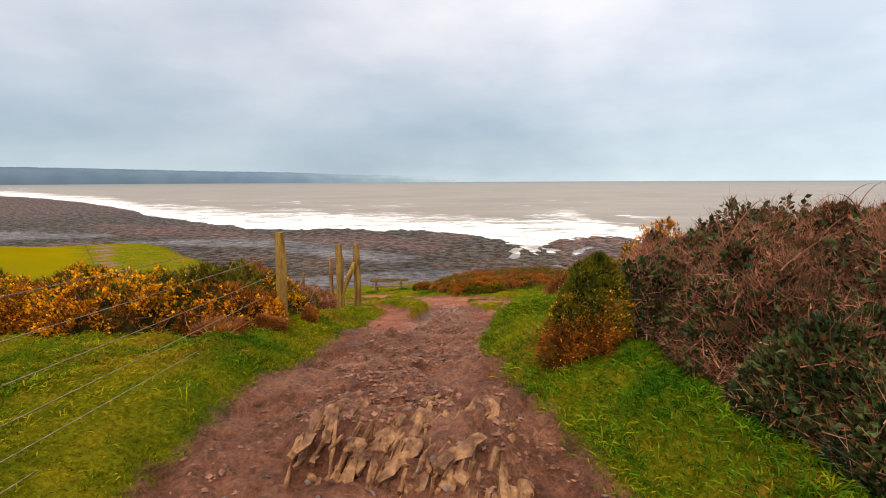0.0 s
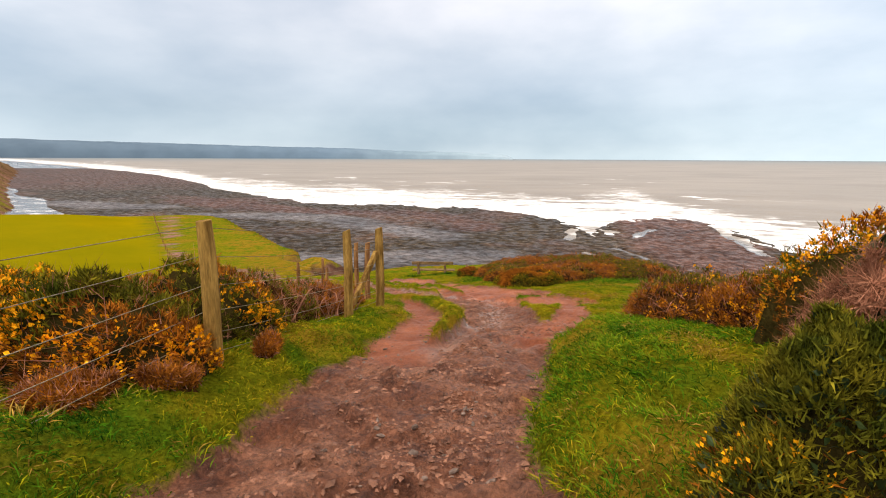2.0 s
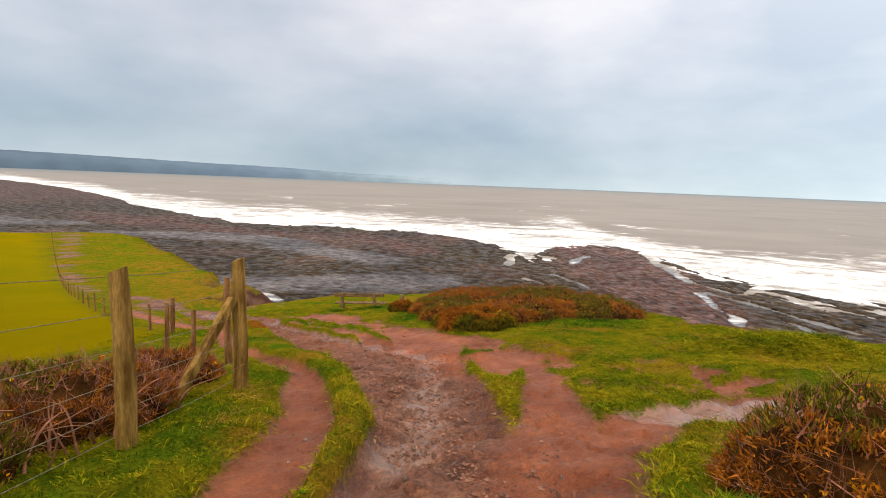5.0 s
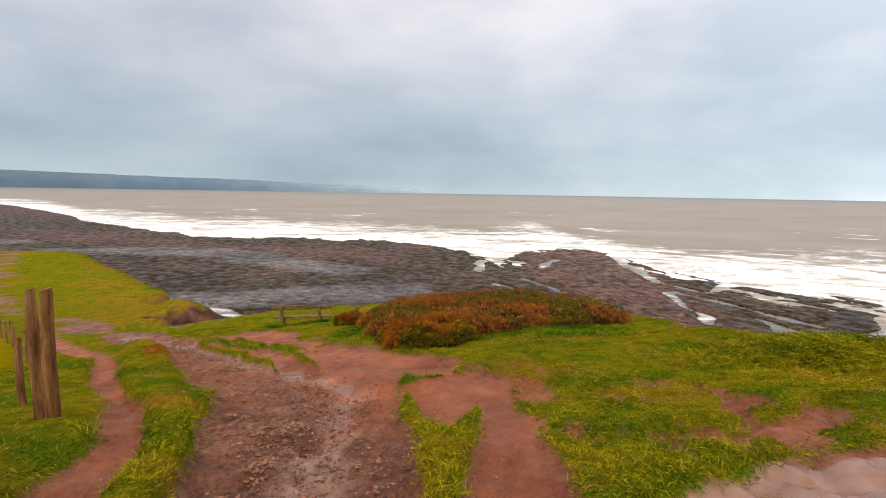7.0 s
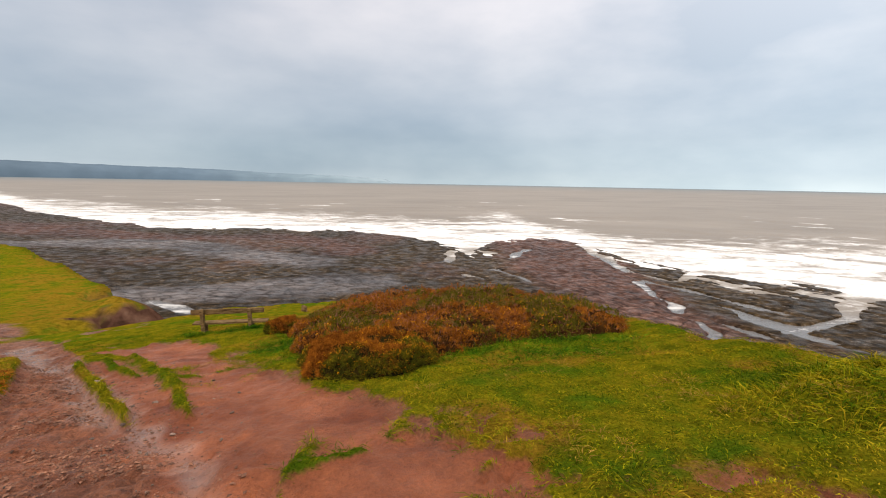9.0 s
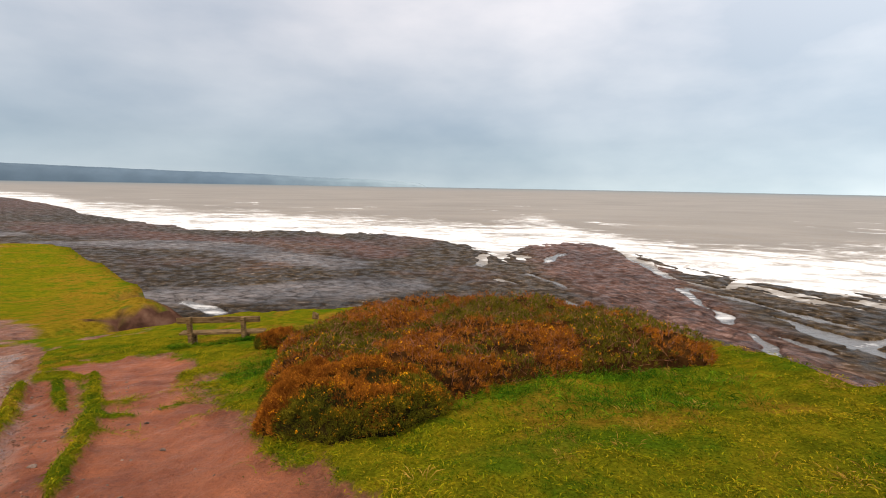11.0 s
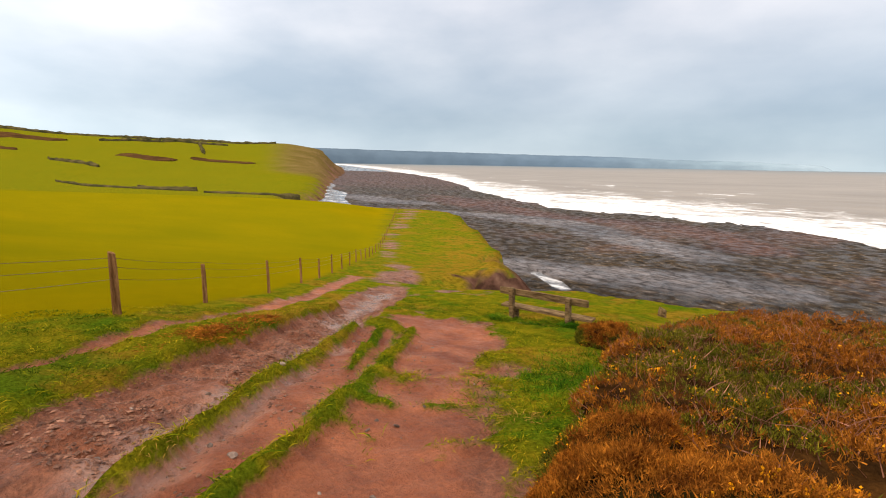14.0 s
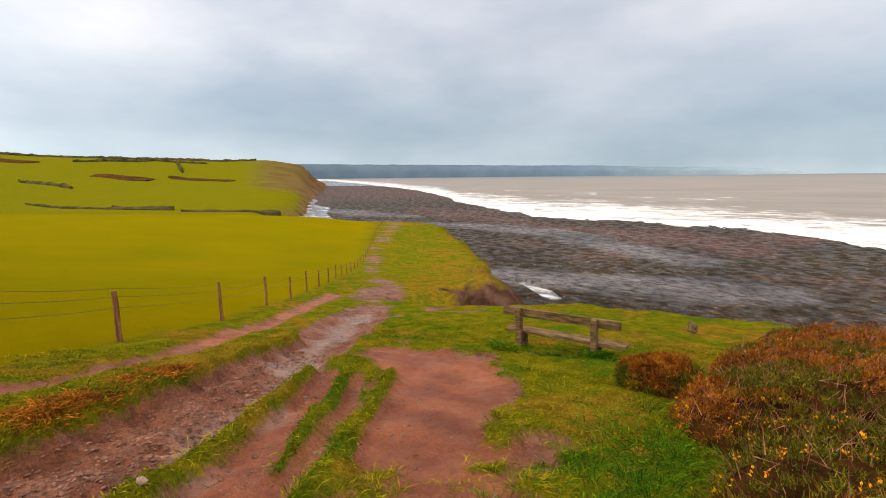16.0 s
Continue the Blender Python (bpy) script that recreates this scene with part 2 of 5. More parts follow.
def shore_material():
    """Wet beds: bare red-brown rock, dark weed and grey slabs; the beds swing round along the shore."""
    m, t, b, pos = blank("rock_platform")
    weed, slab, rust, turn = (attribute(t, k) for k in ("weed", "slab", "rust", "turn"))

    def along(angle, thin):
        mp = t.nodes.new("ShaderNodeMapping")
        mp.vector_type = "TEXTURE"
        mp.inputs["Rotation"].default_value, mp.inputs["Scale"].default_value = (0, 0, angle), (thin, 1, 1)
        t.links.new(pos, mp.inputs[0])
        return mp.outputs[0]

    def bedded(scale, detail, rough, bend, thin):
        return mix(t, turn, tex(t, scale, detail, along(1.94, thin), rough, bend), tex(t, scale, detail, along(-0.25, thin), rough, bend))

    strata, lumps = bedded(0.9, 9, 0.76, 0.4, 2.2), tex(t, 0.75, 9, pos, 0.74)
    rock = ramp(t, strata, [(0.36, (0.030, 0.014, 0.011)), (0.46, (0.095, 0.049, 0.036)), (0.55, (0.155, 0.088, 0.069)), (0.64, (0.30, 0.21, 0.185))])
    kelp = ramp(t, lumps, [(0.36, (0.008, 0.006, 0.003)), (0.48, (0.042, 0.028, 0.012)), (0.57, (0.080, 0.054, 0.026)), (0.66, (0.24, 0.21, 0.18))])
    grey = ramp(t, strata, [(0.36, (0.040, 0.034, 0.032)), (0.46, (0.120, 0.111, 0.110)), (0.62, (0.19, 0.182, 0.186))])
    brown = ramp(t, lumps, [(0.38, (0.050, 0.024, 0.016)), (0.62, (0.16, 0.086, 0.062))])
    colour = mix(t, weed, rock, kelp)
    colour = mix(t, rust, colour, brown)
    colour = mix(t, slab, colour, grey)
    # crack and gully lines darkened in the colour to carry the relief shading
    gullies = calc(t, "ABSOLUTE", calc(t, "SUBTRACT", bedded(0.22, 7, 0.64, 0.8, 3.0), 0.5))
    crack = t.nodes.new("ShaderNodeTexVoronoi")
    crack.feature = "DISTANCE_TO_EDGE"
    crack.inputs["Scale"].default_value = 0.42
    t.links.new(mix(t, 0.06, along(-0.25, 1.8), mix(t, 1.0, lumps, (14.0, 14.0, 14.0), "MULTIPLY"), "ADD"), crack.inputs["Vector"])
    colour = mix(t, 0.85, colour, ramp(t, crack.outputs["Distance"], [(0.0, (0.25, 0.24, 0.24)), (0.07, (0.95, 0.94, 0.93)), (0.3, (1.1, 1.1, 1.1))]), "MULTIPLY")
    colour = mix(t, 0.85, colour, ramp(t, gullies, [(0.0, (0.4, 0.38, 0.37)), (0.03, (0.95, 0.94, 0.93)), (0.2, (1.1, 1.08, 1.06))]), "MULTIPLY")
    colour = mix(t, 0.8, colour, ramp(t, tex(t, 0.05, 5, pos, 0.6), [(0.38, (0.62, 0.62, 0.63)), (0.62, (1.3, 1.27, 1.24))]), "MULTIPLY")
    t.links.new(colour, b.inputs["Base Color"])
    wetness = ramp(t, tex(t, 0.35, 7, pos), [(0.42, (0.35, 0.35, 0.35)), (0.6, (0.8, 0.8, 0.8))])
    b.inputs["Specular IOR Level"].default_value = 0.07
    t.links.new(wetness, b.inputs["Roughness"])
    bp = t.nodes.new("ShaderNodeBump")
    bp.inputs["Strength"].default_value, bp.inputs["Distance"].default_value = 0.35, 0.35
    t.links.new(calc(t, "ADD", strata, lumps), bp.inputs["Height"])
    t.links.new(bp.outputs[0], b.inputs["Normal"])
    return m


def sea_material():
    m, t, b, pos = blank("sea_water")
    surf, far, pool = attribute(t, "foam"), attribute(t, "far"), attribute(t, "pool")
    mp = t.nodes.new("ShaderNodeMapping")
    mp.inputs["Rotation"].default_value, mp.inputs["Scale"].default_value = (0, 0, 0.12), (0.5, 1.0, 1.0)
    t.links.new(pos, mp.inputs[0])
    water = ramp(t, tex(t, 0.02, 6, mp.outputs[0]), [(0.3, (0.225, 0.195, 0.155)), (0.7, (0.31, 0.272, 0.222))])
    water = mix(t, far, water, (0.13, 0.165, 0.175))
    lace = calc(t, "ADD", surf, calc(t, "MULTIPLY", calc(t, "SUBTRACT", tex(t, 0.13, 9, mp.outputs[0], 0.75, 1.0), 0.5), 2.4))
    lace = calc(t, "MULTIPLY", calc(t, "SUBTRACT", lace, 0.36), 2.2, True)
    water = mix(t, pool, water, (0.16, 0.16, 0.16))
    colour = mix(t, lace, water, (0.86, 0.88, 0.88))
    t.links.new(colour, b.inputs["Base Color"])
    t.links.new(mix(t, lace, mix(t, pool, (0.4, 0.4, 0.4), (0.08, 0.08, 0.08)), (0.8, 0.8, 0.8)), b.inputs["Roughness"])
    b.inputs["IOR"].default_value = 1.33
    b.inputs["Specular IOR Level"].default_value = 0.25
    bp = t.nodes.new("ShaderNodeBump")
    bp.inputs["Strength"].default_value, bp.inputs["Distance"].default_value = 0.5, 0.6
    t.links.new(tex(t, 0.25, 7, mp.outputs[0], 0.65), bp.inputs["Height"])
    t.links.new(bp.outputs[0], b.inputs["Normal"])
    return m


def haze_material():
    m, t, b, pos = blank("hazy_distant_land")
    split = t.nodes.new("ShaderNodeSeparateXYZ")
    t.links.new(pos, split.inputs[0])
    # aerial haze put into the base colour, paler towards the tip
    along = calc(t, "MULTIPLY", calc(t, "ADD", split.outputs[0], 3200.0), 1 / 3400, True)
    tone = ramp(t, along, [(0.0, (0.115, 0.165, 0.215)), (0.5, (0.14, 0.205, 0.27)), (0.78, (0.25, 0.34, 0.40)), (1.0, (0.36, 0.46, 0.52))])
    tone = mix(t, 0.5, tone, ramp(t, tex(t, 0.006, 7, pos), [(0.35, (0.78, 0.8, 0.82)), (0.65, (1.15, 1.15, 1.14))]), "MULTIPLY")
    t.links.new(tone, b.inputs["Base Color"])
    b.inputs["Roughness"].default_value = 1.0
    b.inputs["Specular IOR Level"].default_value = 0.0
    return m


def grass_material(name, deep, fresh, yellow):
    """Blades whose tone drifts over the turf in broad patches and differs from blade to blade."""
    m, t, b, pos = blank(name)
    geo = t.nodes.new("ShaderNodeNewGeometry")
    each = geo.outputs["Random Per Island"]
    patch = calc(t, "ADD", calc(t, "MULTIPLY", tex(t, 0.8, 5, pos, 0.6), 0.75), calc(t, "MULTIPLY", each, 0.25))
    colour = ramp(t, patch, [(0.36, yellow), (0.49, fresh), (0.6, deep)])
    tone = calc(t, "MULTIPLY", calc(t, "FRACT", calc(t, "MULTIPLY", each, 37.0)), 1.0)
    colour = mix(t, 0.9, colour, ramp(t, tone, [(0.0, (0.42, 0.45, 0.42)), (0.5, (0.9, 0.92, 0.9)), (1.0, (1.22, 1.2, 1.2))]), "MULTIPLY")
    colour = mix(t, 0.6, colour, ramp(t, tex(t, 7.0, 4, pos), [(0.35, (0.5, 0.52, 0.5)), (0.65, (1.35, 1.35, 1.3))]), "MULTIPLY")
    t.links.new(colour, b.inputs["Base Color"])
    b.inputs["Roughness"].default_value, b.inputs["Specular IOR Level"].default_value = 0.9, 0.03
    return m


GROUND, SHORE, SEA, HAZE = ground_material(), shore_material(), sea_material(), haze_material()
TIMBER = material("weathered_timber", (0.14, 0.060, 0.022), (0.38, 0.195, 0.075), 3.0, 0.9, 0.9, 22.0, stretch=(4, 4, 0.6), spec=0.08)
OLD_OAK = material("lichened_oak", (0.105, 0.064, 0.026), (0.33, 0.215, 0.098), 5.0, 0.85, 0.8, 40.0, stretch=(0.7, 4, 4), spec=0.1)
GREEN_TIMBER = material("algae_stained_timber", (0.15, 0.080, 0.018), (0.43, 0.26, 0.066), 3.0, 0.9, 0.9, 22.0, stretch=(4, 4, 0.6), spec=0.08)
WIRE = material("rusty_wire", (0.12, 0.09, 0.06), (0.23, 0.185, 0.13), 20, 0.55, 0.0, metal=0.5)
PALE_WIRE = material("bleached_wire", (0.17, 0.14, 0.09), (0.33, 0.28, 0.19), 20, 0.7, 0.0, metal=0.2)
SLATE = material("slate_slab", (0.115, 0.050, 0.024), (0.36, 0.185, 0.082), 9.0, 0.6, 0.8, 30.0, rand=0.25)
PEBBLE = material("stone", (0.10, 0.064, 0.046), (0.23, 0.165, 0.13), 9.0, 0.6, 0.5, 40.0, rand=0.35)
GRASS = grass_material("grass_blades", (0.055, 0.105, 0.003), (0.25, 0.245, 0.005), (0.36, 0.255, 0.010))
LUSH = grass_material("lush_grass_blades", (0.022, 0.080, 0.003), (0.075, 0.180, 0.005), (0.19, 0.235, 0.008))
CLOD = material("mud_clods", (0.105, 0.043, 0.024), (0.29, 0.138, 0.082), 5.0, 0.6, 0.4, 40.0, rand=0.4, spec=0.25)
STRAW = material("dry_grass_blades", (0.20, 0.115, 0.014), (0.38, 0.24, 0.04), 1.2, 0.9, 0.0, rand=0.4, spec=0.04)
GORSE = material("gorse_spines", (0.052, 0.062, 0.006), (0.19, 0.155, 0.010), 5.0, 0.9, 0.0, rand=0.6, spec=0.04)
RUST = material("browned_gorse_spines", (0.16, 0.048, 0.007), (0.42, 0.15, 0.015), 4.0, 0.9, 0.0, rand=0.55, spec=0.04)
BLOOM = material("gorse_flowers", (0.78, 0.29, 0.003), (0.92, 0.45, 0.006), 5.0, 0.7, 0.0, rand=0.3, spec=0.1)
TWIG = material("bare_twigs", (0.14, 0.054, 0.030), (0.44, 0.20, 0.115), 3.0, 0.9, 0.0, rand=0.5, spec=0.06)
LEAF = material("bramble_leaves", (0.012, 0.028, 0.008), (0.062, 0.082, 0.020), 4.0, 0.5, 0.0, rand=0.55, spec=0.2)
DEADLEAF = material("dead_leaves", (0.12, 0.045, 0.020), (0.27, 0.11, 0.045), 4.0, 0.85, 0.0, rand=0.45, spec=0.05)
# bush cores: the shade between sprigs is put into these near-black colours
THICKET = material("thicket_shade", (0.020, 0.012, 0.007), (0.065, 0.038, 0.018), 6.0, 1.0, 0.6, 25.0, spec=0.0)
BROWN_SHADE = material("brown_thicket_shade", (0.022, 0.011, 0.004), (0.075, 0.032, 0.008), 3.0, 1.0, 0.8, 30.0, spec=0.0)
GREEN_SHADE = material("green_thicket_shade", (0.014, 0.013, 0.004), (0.045, 0.032, 0.008), 3.0, 1.0, 0.8, 30.0, spec=0.0)
HEDGE = material("far_hedge", (0.045, 0.044, 0.018), (0.12, 0.095, 0.036), 0.15, 1.0, 0.0, spec=0.0)
BRACKEN = material("far_bracken", (0.060, 0.032, 0.012), (0.11, 0.056, 0.020), 0.08, 1.0, 0.0, spec=0.0)


# ---- noise and meshes ----
def value_noise(x, y, seed=0):
    xi, yi = np.floor(x).astype(np.int64), np.floor(y).astype(np.int64)
    u, v = x - xi, y - yi
    u, v = u * u * (3 - 2 * u), v * v * (3 - 2 * v)

    def h(i, j):
        k = (i * 374761393 + j * 668265263 + seed * 974711) & 0x7FFFFFFF
        k = ((k ^ (k >> 13)) * 1274126177) & 0x7FFFFFFF
        return ((k ^ (k >> 16)) & 0xFFFF) / 65535.0
    return (h(xi, yi) * (1 - u) + h(xi + 1, yi) * u) * (1 - v) + (h(xi, yi + 1) * (1 - u) + h(xi + 1, yi + 1) * u) * v


def fbm(x, y, seed=0, octaves=4, gain=0.5):
    s, a, n = 0.0, 1.0, 0.0
    for k in range(octaves):
        s, n = s + a * value_noise(x * 2 ** k, y * 2 ** k, seed + k), n + a
        a *= gain
    return s / n


def smooth(a, b, x):
    k = np.clip((x - a) / (b - a), 0, 1)
    return k * k * (3 - 2 * k)


def mesh_of(name, verts, faces, mat, attributes=None, shade=False):
    """faces: an integer array of rows with three or four corners."""
    me = bpy.data.meshes.new(name)
    verts, faces = np.asarray(verts, np.float32), np.asarray(faces, np.int32)
    me.vertices.add(len(verts))
    me.vertices.foreach_set("co", verts.ravel())
    n, k = faces.shape
    me.loops.add(n * k)
    me.loops.foreach_set("vertex_index", faces.ravel())
    me.polygons.add(n)
    me.polygons.foreach_set("loop_start", np.arange(0, n * k, k, dtype=np.int32))
    me.polygons.foreach_set("use_smooth", np.full(n, shade))
    for key, values in (attributes or {}).items():
        me.attributes.new(key, "FLOAT", "POINT").data.foreach_set("value", np.asarray(values, np.float32).ravel())
    me.update()
    me.validate()
    me.materials.append(mat)
    return me


def grid_faces(rows, cols):
    i = np.arange(rows * cols).reshape(rows, cols)
    return np.stack([i[:-1, :-1], i[:-1, 1:], i[1:, 1:], i[1:, :-1]], -1).reshape(-1, 4)


def thing(name, base, label, category, group="", kind=""):
    ob = new(name)
    ob.empty_display_size = 0.1
    ob.location = base
    return tagged(ob, label, category, group, kind)


def part(name, mesh, parent, label="", kind=""):
    """mesh: in the world's metres; it is moved to its parent's base."""
    ob = new(name, mesh)
    at = parent.location.copy()
    up = parent.parent
    while up:
        at += up.location
        up = up.parent
    mesh.transform(Matrix.Translation(-at))
    ob.parent = parent
    return tagged(ob, label, kind=kind)


def solid(name, bm, mat, shade=False):
    me = bpy.data.meshes.new(name)
    bm.to_mesh(me)
    bm.free()
    for p in me.polygons:
        p.use_smooth = shade
    me.materials.append(mat)
    return me


# ---- the lie of the land ----
CX, CY = 0.0, 10.0
CLIFF_B = [-180, -140, -120, -100, -85, -68, -52, -40, -34, -28, -19, -7, 0, 4, 10, 17, 19, 20, 21, 23.2, 24.4, 27.5, 31, 33, 40, 49, 56, 90, 180]
CLIFF_R = [2000, 900, 200, 60, 26, 15, 11.2, 12.0, 15.0, 19, 22.5, 26.5, 27.5, 27.8, 29.2, 31.5, 35, 44, 50, 56, 61, 82, 116, 135, 152, 168, 210, 4000, 4000]
SHORE_B = [-95, -75, -52, -46, -37, -31, -26, -23, -18, -15.7, -12, -7, 0, 12, 24, 29, 33, 39, 43, 47, 49, 60]
SHORE_R = [110, 118, 128, 130, 130, 137, 165, 184, 183, 177, 140, 168, 194, 209, 237, 288, 360, 721, 1088, 1850, 2600, 3000]
SURF_R = [230, 240, 290, 244, 212, 215, 232, 245, 290, 356, 300, 262, 306, 360, 400, 500, 640, 1150, 1700, 2800, 3600, 4000]
SEA_Z = -20.5


def bearing(x, y):
    return np.degrees(np.arctan2(-(x - CX), y - CY)), np.hypot(x - CX, y - CY)


def line(x, y, points):
    """How far inside a strip of varying half width: above 0 inside, in metres, and -99 well away from it."""
    x, y = np.asarray(x, float), np.asarray(y, float)
    best = np.full(x.shape, -99.0)
    xs, ys, ws = zip(*points)
    m = 3 + max(ws)
    near = (x > min(xs) - m) & (x < max(xs) + m) & (y > min(ys) - m) & (y < max(ys) + m)
    px, py = x[near], y[near]
    if not px.size:
        return best
    b = np.full(px.shape, -99.0)
    for (ax, ay, aw), (bx, by, bw) in zip(points, points[1:]):
        dx, dy = bx - ax, by - ay
        k = np.clip(((px - ax) * dx + (py - ay) * dy) / (dx * dx + dy * dy), 0, 1)
        b = np.maximum(b, aw + (bw - aw) * k - np.hypot(px - ax - k * dx, py - ay - k * dy))
    best[near] = b
    return best


MAIN = [(0, -6, 1.6), (-0.3, 2, 1.35), (-0.45, 3.4, 1.2), (-0.55, 5, 0.95), (-0.3, 7, 1.0), (-0.1, 9, 1.1), (0.02, 11, 1.1), (-0.1, 12.6, 1.12), (-0.3, 14, 1.1),
        (-0.8, 16, 1.2), (-1.9, 17.2, 0.95), (-2.75, 18, 0.75), (-3.6, 19.5, 0.75), (-4.9, 21.5, 0.7), (-6.3, 23.5, 0.78), (-9, 27, 0.95), (-11.6, 30.3, 1.0), (-14.2, 33.6, 0.7)]
LANE = [(-13, 33, 1.2), (-18, 37, 1.6), (-22.5, 44, 1.5), (-34, 54, 0.8), (-45, 65, 1.0), (-57, 78, 1.3), (-84, 115, 2.0)]
LEFT = [(-0.9, 7.2, 0.4), (-0.95, 9, 0.36), (-1.1, 10.9, 0.3), (-1.7, 13, 0.3), (-3.3, 16, 0.34), (-5.2, 18.2, 0.28), (-6.0, 19.6, 0.26),
        (-7.1, 21.3, 0.26), (-9.6, 24.2, 0.35), (-13.5, 28.8, 0.4), (-20, 36.5, 0.5)]
ISLE = [(-0.56, 8.0, 0.04), (-0.45, 9.2, 0.13), (-0.52, 10.6, 0.2), (-1.1, 12.6, 0.2), (-2.3, 14.9, 0.25), (-3.9, 17.3, 0.38), (-4.8, 19.1, 0.45), (-5.95, 21.3, 0.42), (-8, 24.6, 0.35)]
RED = [(2.0, 13.2, 0.1), (1.9, 15.0, 0.55), (1.2, 16.6, 0.75), (0.1, 18.2, 0.8), (-0.9, 19.6, 0.65), (-1.9, 21.3, 0.7), (-2.9, 23, 0.9), (-4.2, 24.9, 1.05), (-6, 25.6, 0.55)]
WHEEL = [(-0.9, 16.9, 0.5), (-1.45, 17.9, 0.45), (-2.05, 19, 0.42), (-2.95, 20.6, 0.42), (-4.9, 23.3, 0.45)]
BRANCH = [(0.9, 8.4, 0.5), (1.35, 9.6, 0.55), (1.62, 10.9, 0.42), (1.78, 11.7, 0.44), (1.95, 12.6, 0.34), (2.05, 13.8, 0.24), (2.0, 15.2, 0.4)]
HOLLOW = [(1.5, 13.3, 0.25), (1.45, 14.2, 0.45), (1.3, 15.2, 0.5)]
FILL = [(0.45, 13.4, 0.35), (0.35, 14.8, 0.5), (0.2, 16.2, 0.75), (-0.5, 17.6, 0.75), (-1.5, 19.2, 0.5)]
SIDE = [(1.1, 9.0, 0.35), (1.8, 10.0, 0.34), (2.7, 10.95, 0.36), (4.2, 11.3, 0.55), (8, 11.3, 0.5)]
TUFTS = [[(1.18, 11.1, 0.05), (1.26, 12.0, 0.13), (1.45, 12.8, 0.17), (1.8, 13.8, 0.05)], [(0.98, 13.3, 0.02), (1.02, 14.0, 0.1), (0.95, 15.0, 0.0)], [(0.9, 15.4, 0.06), (1.5, 15.7, 0.07)],
         [(-1.6, 17.7, 0.04), (-1.9, 18.2, 0.09), (-2.5, 19, 0.08), (-3.5, 20.45, 0.09), (-5.4, 23.2, 0.1)],
         [(-3.0, 21.0, 0.03), (-3.5, 21.6, 0.11), (-5.0, 23.6, 0.1)],
         [(-0.85, 17.8, 0.04), (-1.15, 18.3, 0.09), (-1.65, 19.4, 0.08), (-2.4, 20.8, 0.08), (-3.2, 22.0, 0.09), (-4.6, 24.1, 0.09)]]
RUT = [(-0.5, 7.2, 0.05), (-0.25, 8.8, 0.2), (0.15, 10.5, 0.24), (0.25, 12.5, 0.3), (0.05, 15.6, 0.24), (-0.5, 16.6, 0.18), (-1.4, 17.6, 0.26), (-2.3, 18.5, 0.34), (-3.1, 19.8, 0.34), (-4.6, 21.8, 0.36), (-6.5, 24.0, 0.4), (-9.2, 27.2, 0.45), (-12, 30.8, 0.5)]
FENCE_FAR = [(-7.6, 19.85), (-9.85, 22.4), (-13.2, 26.2), (-16.0, 29.55)]


def mud_mask(x, y):
    wob = (fbm(x * 1.3, y * 1.3, 5, 3) - 0.5) * 0.5
    m = np.maximum.reduce([line(x, y, s) for s in (MAIN, LEFT, WHEEL, BRANCH, SIDE, FILL, HOLLOW)]) + wob * 0.6
    m = np.maximum(m, (line(x, y, LANE) - 0.6 + 3.0 * (fbm(x * 0.3, y * 0.3, 27, 3) - 0.5)) * 0.14 - 0.02)
    green = np.maximum.reduce([line(x, y, s) for s in [ISLE, *TUFTS]]) + wob * 0.14
    bare = line(x, y, RED) + 2.1 * (fbm(x * 1.4, y * 1.4, 23, 4, 0.6) - 0.5)
    mud = np.maximum(smooth(-0.16, 0.16, m), smooth(-0.4, 0.35, bare)) * (1 - smooth(-0.07, 0.07, green))
    patchy = fbm(x * 1.9, y * 2.4, 21, 5, 0.72)
    worn = smooth(0.46, 0.62, patchy) * line_area(x, y, 3.9, 13.3, 2.7, 1.9) * 0.9
    worn = np.maximum(worn, smooth(0.44, 0.6, patchy) * line_area(x, y, 2.2, 15.3, 1.6, 1.9))
    worn = np.maximum(worn, smooth(0.52, 0.64, fbm(x * 0.8, y * 0.5, 33, 4)) * line_area(x, y, -11.5, 32.5, 3.5, 7) * 0.75)
    worn = np.maximum(worn, line_area(x, y, -3.2, 26.95, 0.85, 0.4))
    return np.maximum(mud, worn * (1 - smooth(-0.07, 0.07, green)))


def line_area(x, y, cx, cy, rx, ry):
    return smooth(1.0, 0.5, np.hypot((x - cx) / rx, (y - cy) / ry))


def plain(x, y):
    z = np.interp(y, [-300, -10, 0, 4, 8, 12, 16, 20, 27, 40, 55, 70, 120], [18, 0.9, 0.15, -0.02, -0.72, -1.6, -2.5, -3.15, -4.6, -6.9, -9.3, -11.4, -13])
    return z + np.interp(x, [-200, -60, -20, -12, -7, -2, 2, 8, 20, 60], [-4.2, -3.6, -1.75, -1.1, -0.5, -0.1, 0.05, 0.35, 0.55, 0.3]) * np.clip((y - 4) / 14, 0, 1)


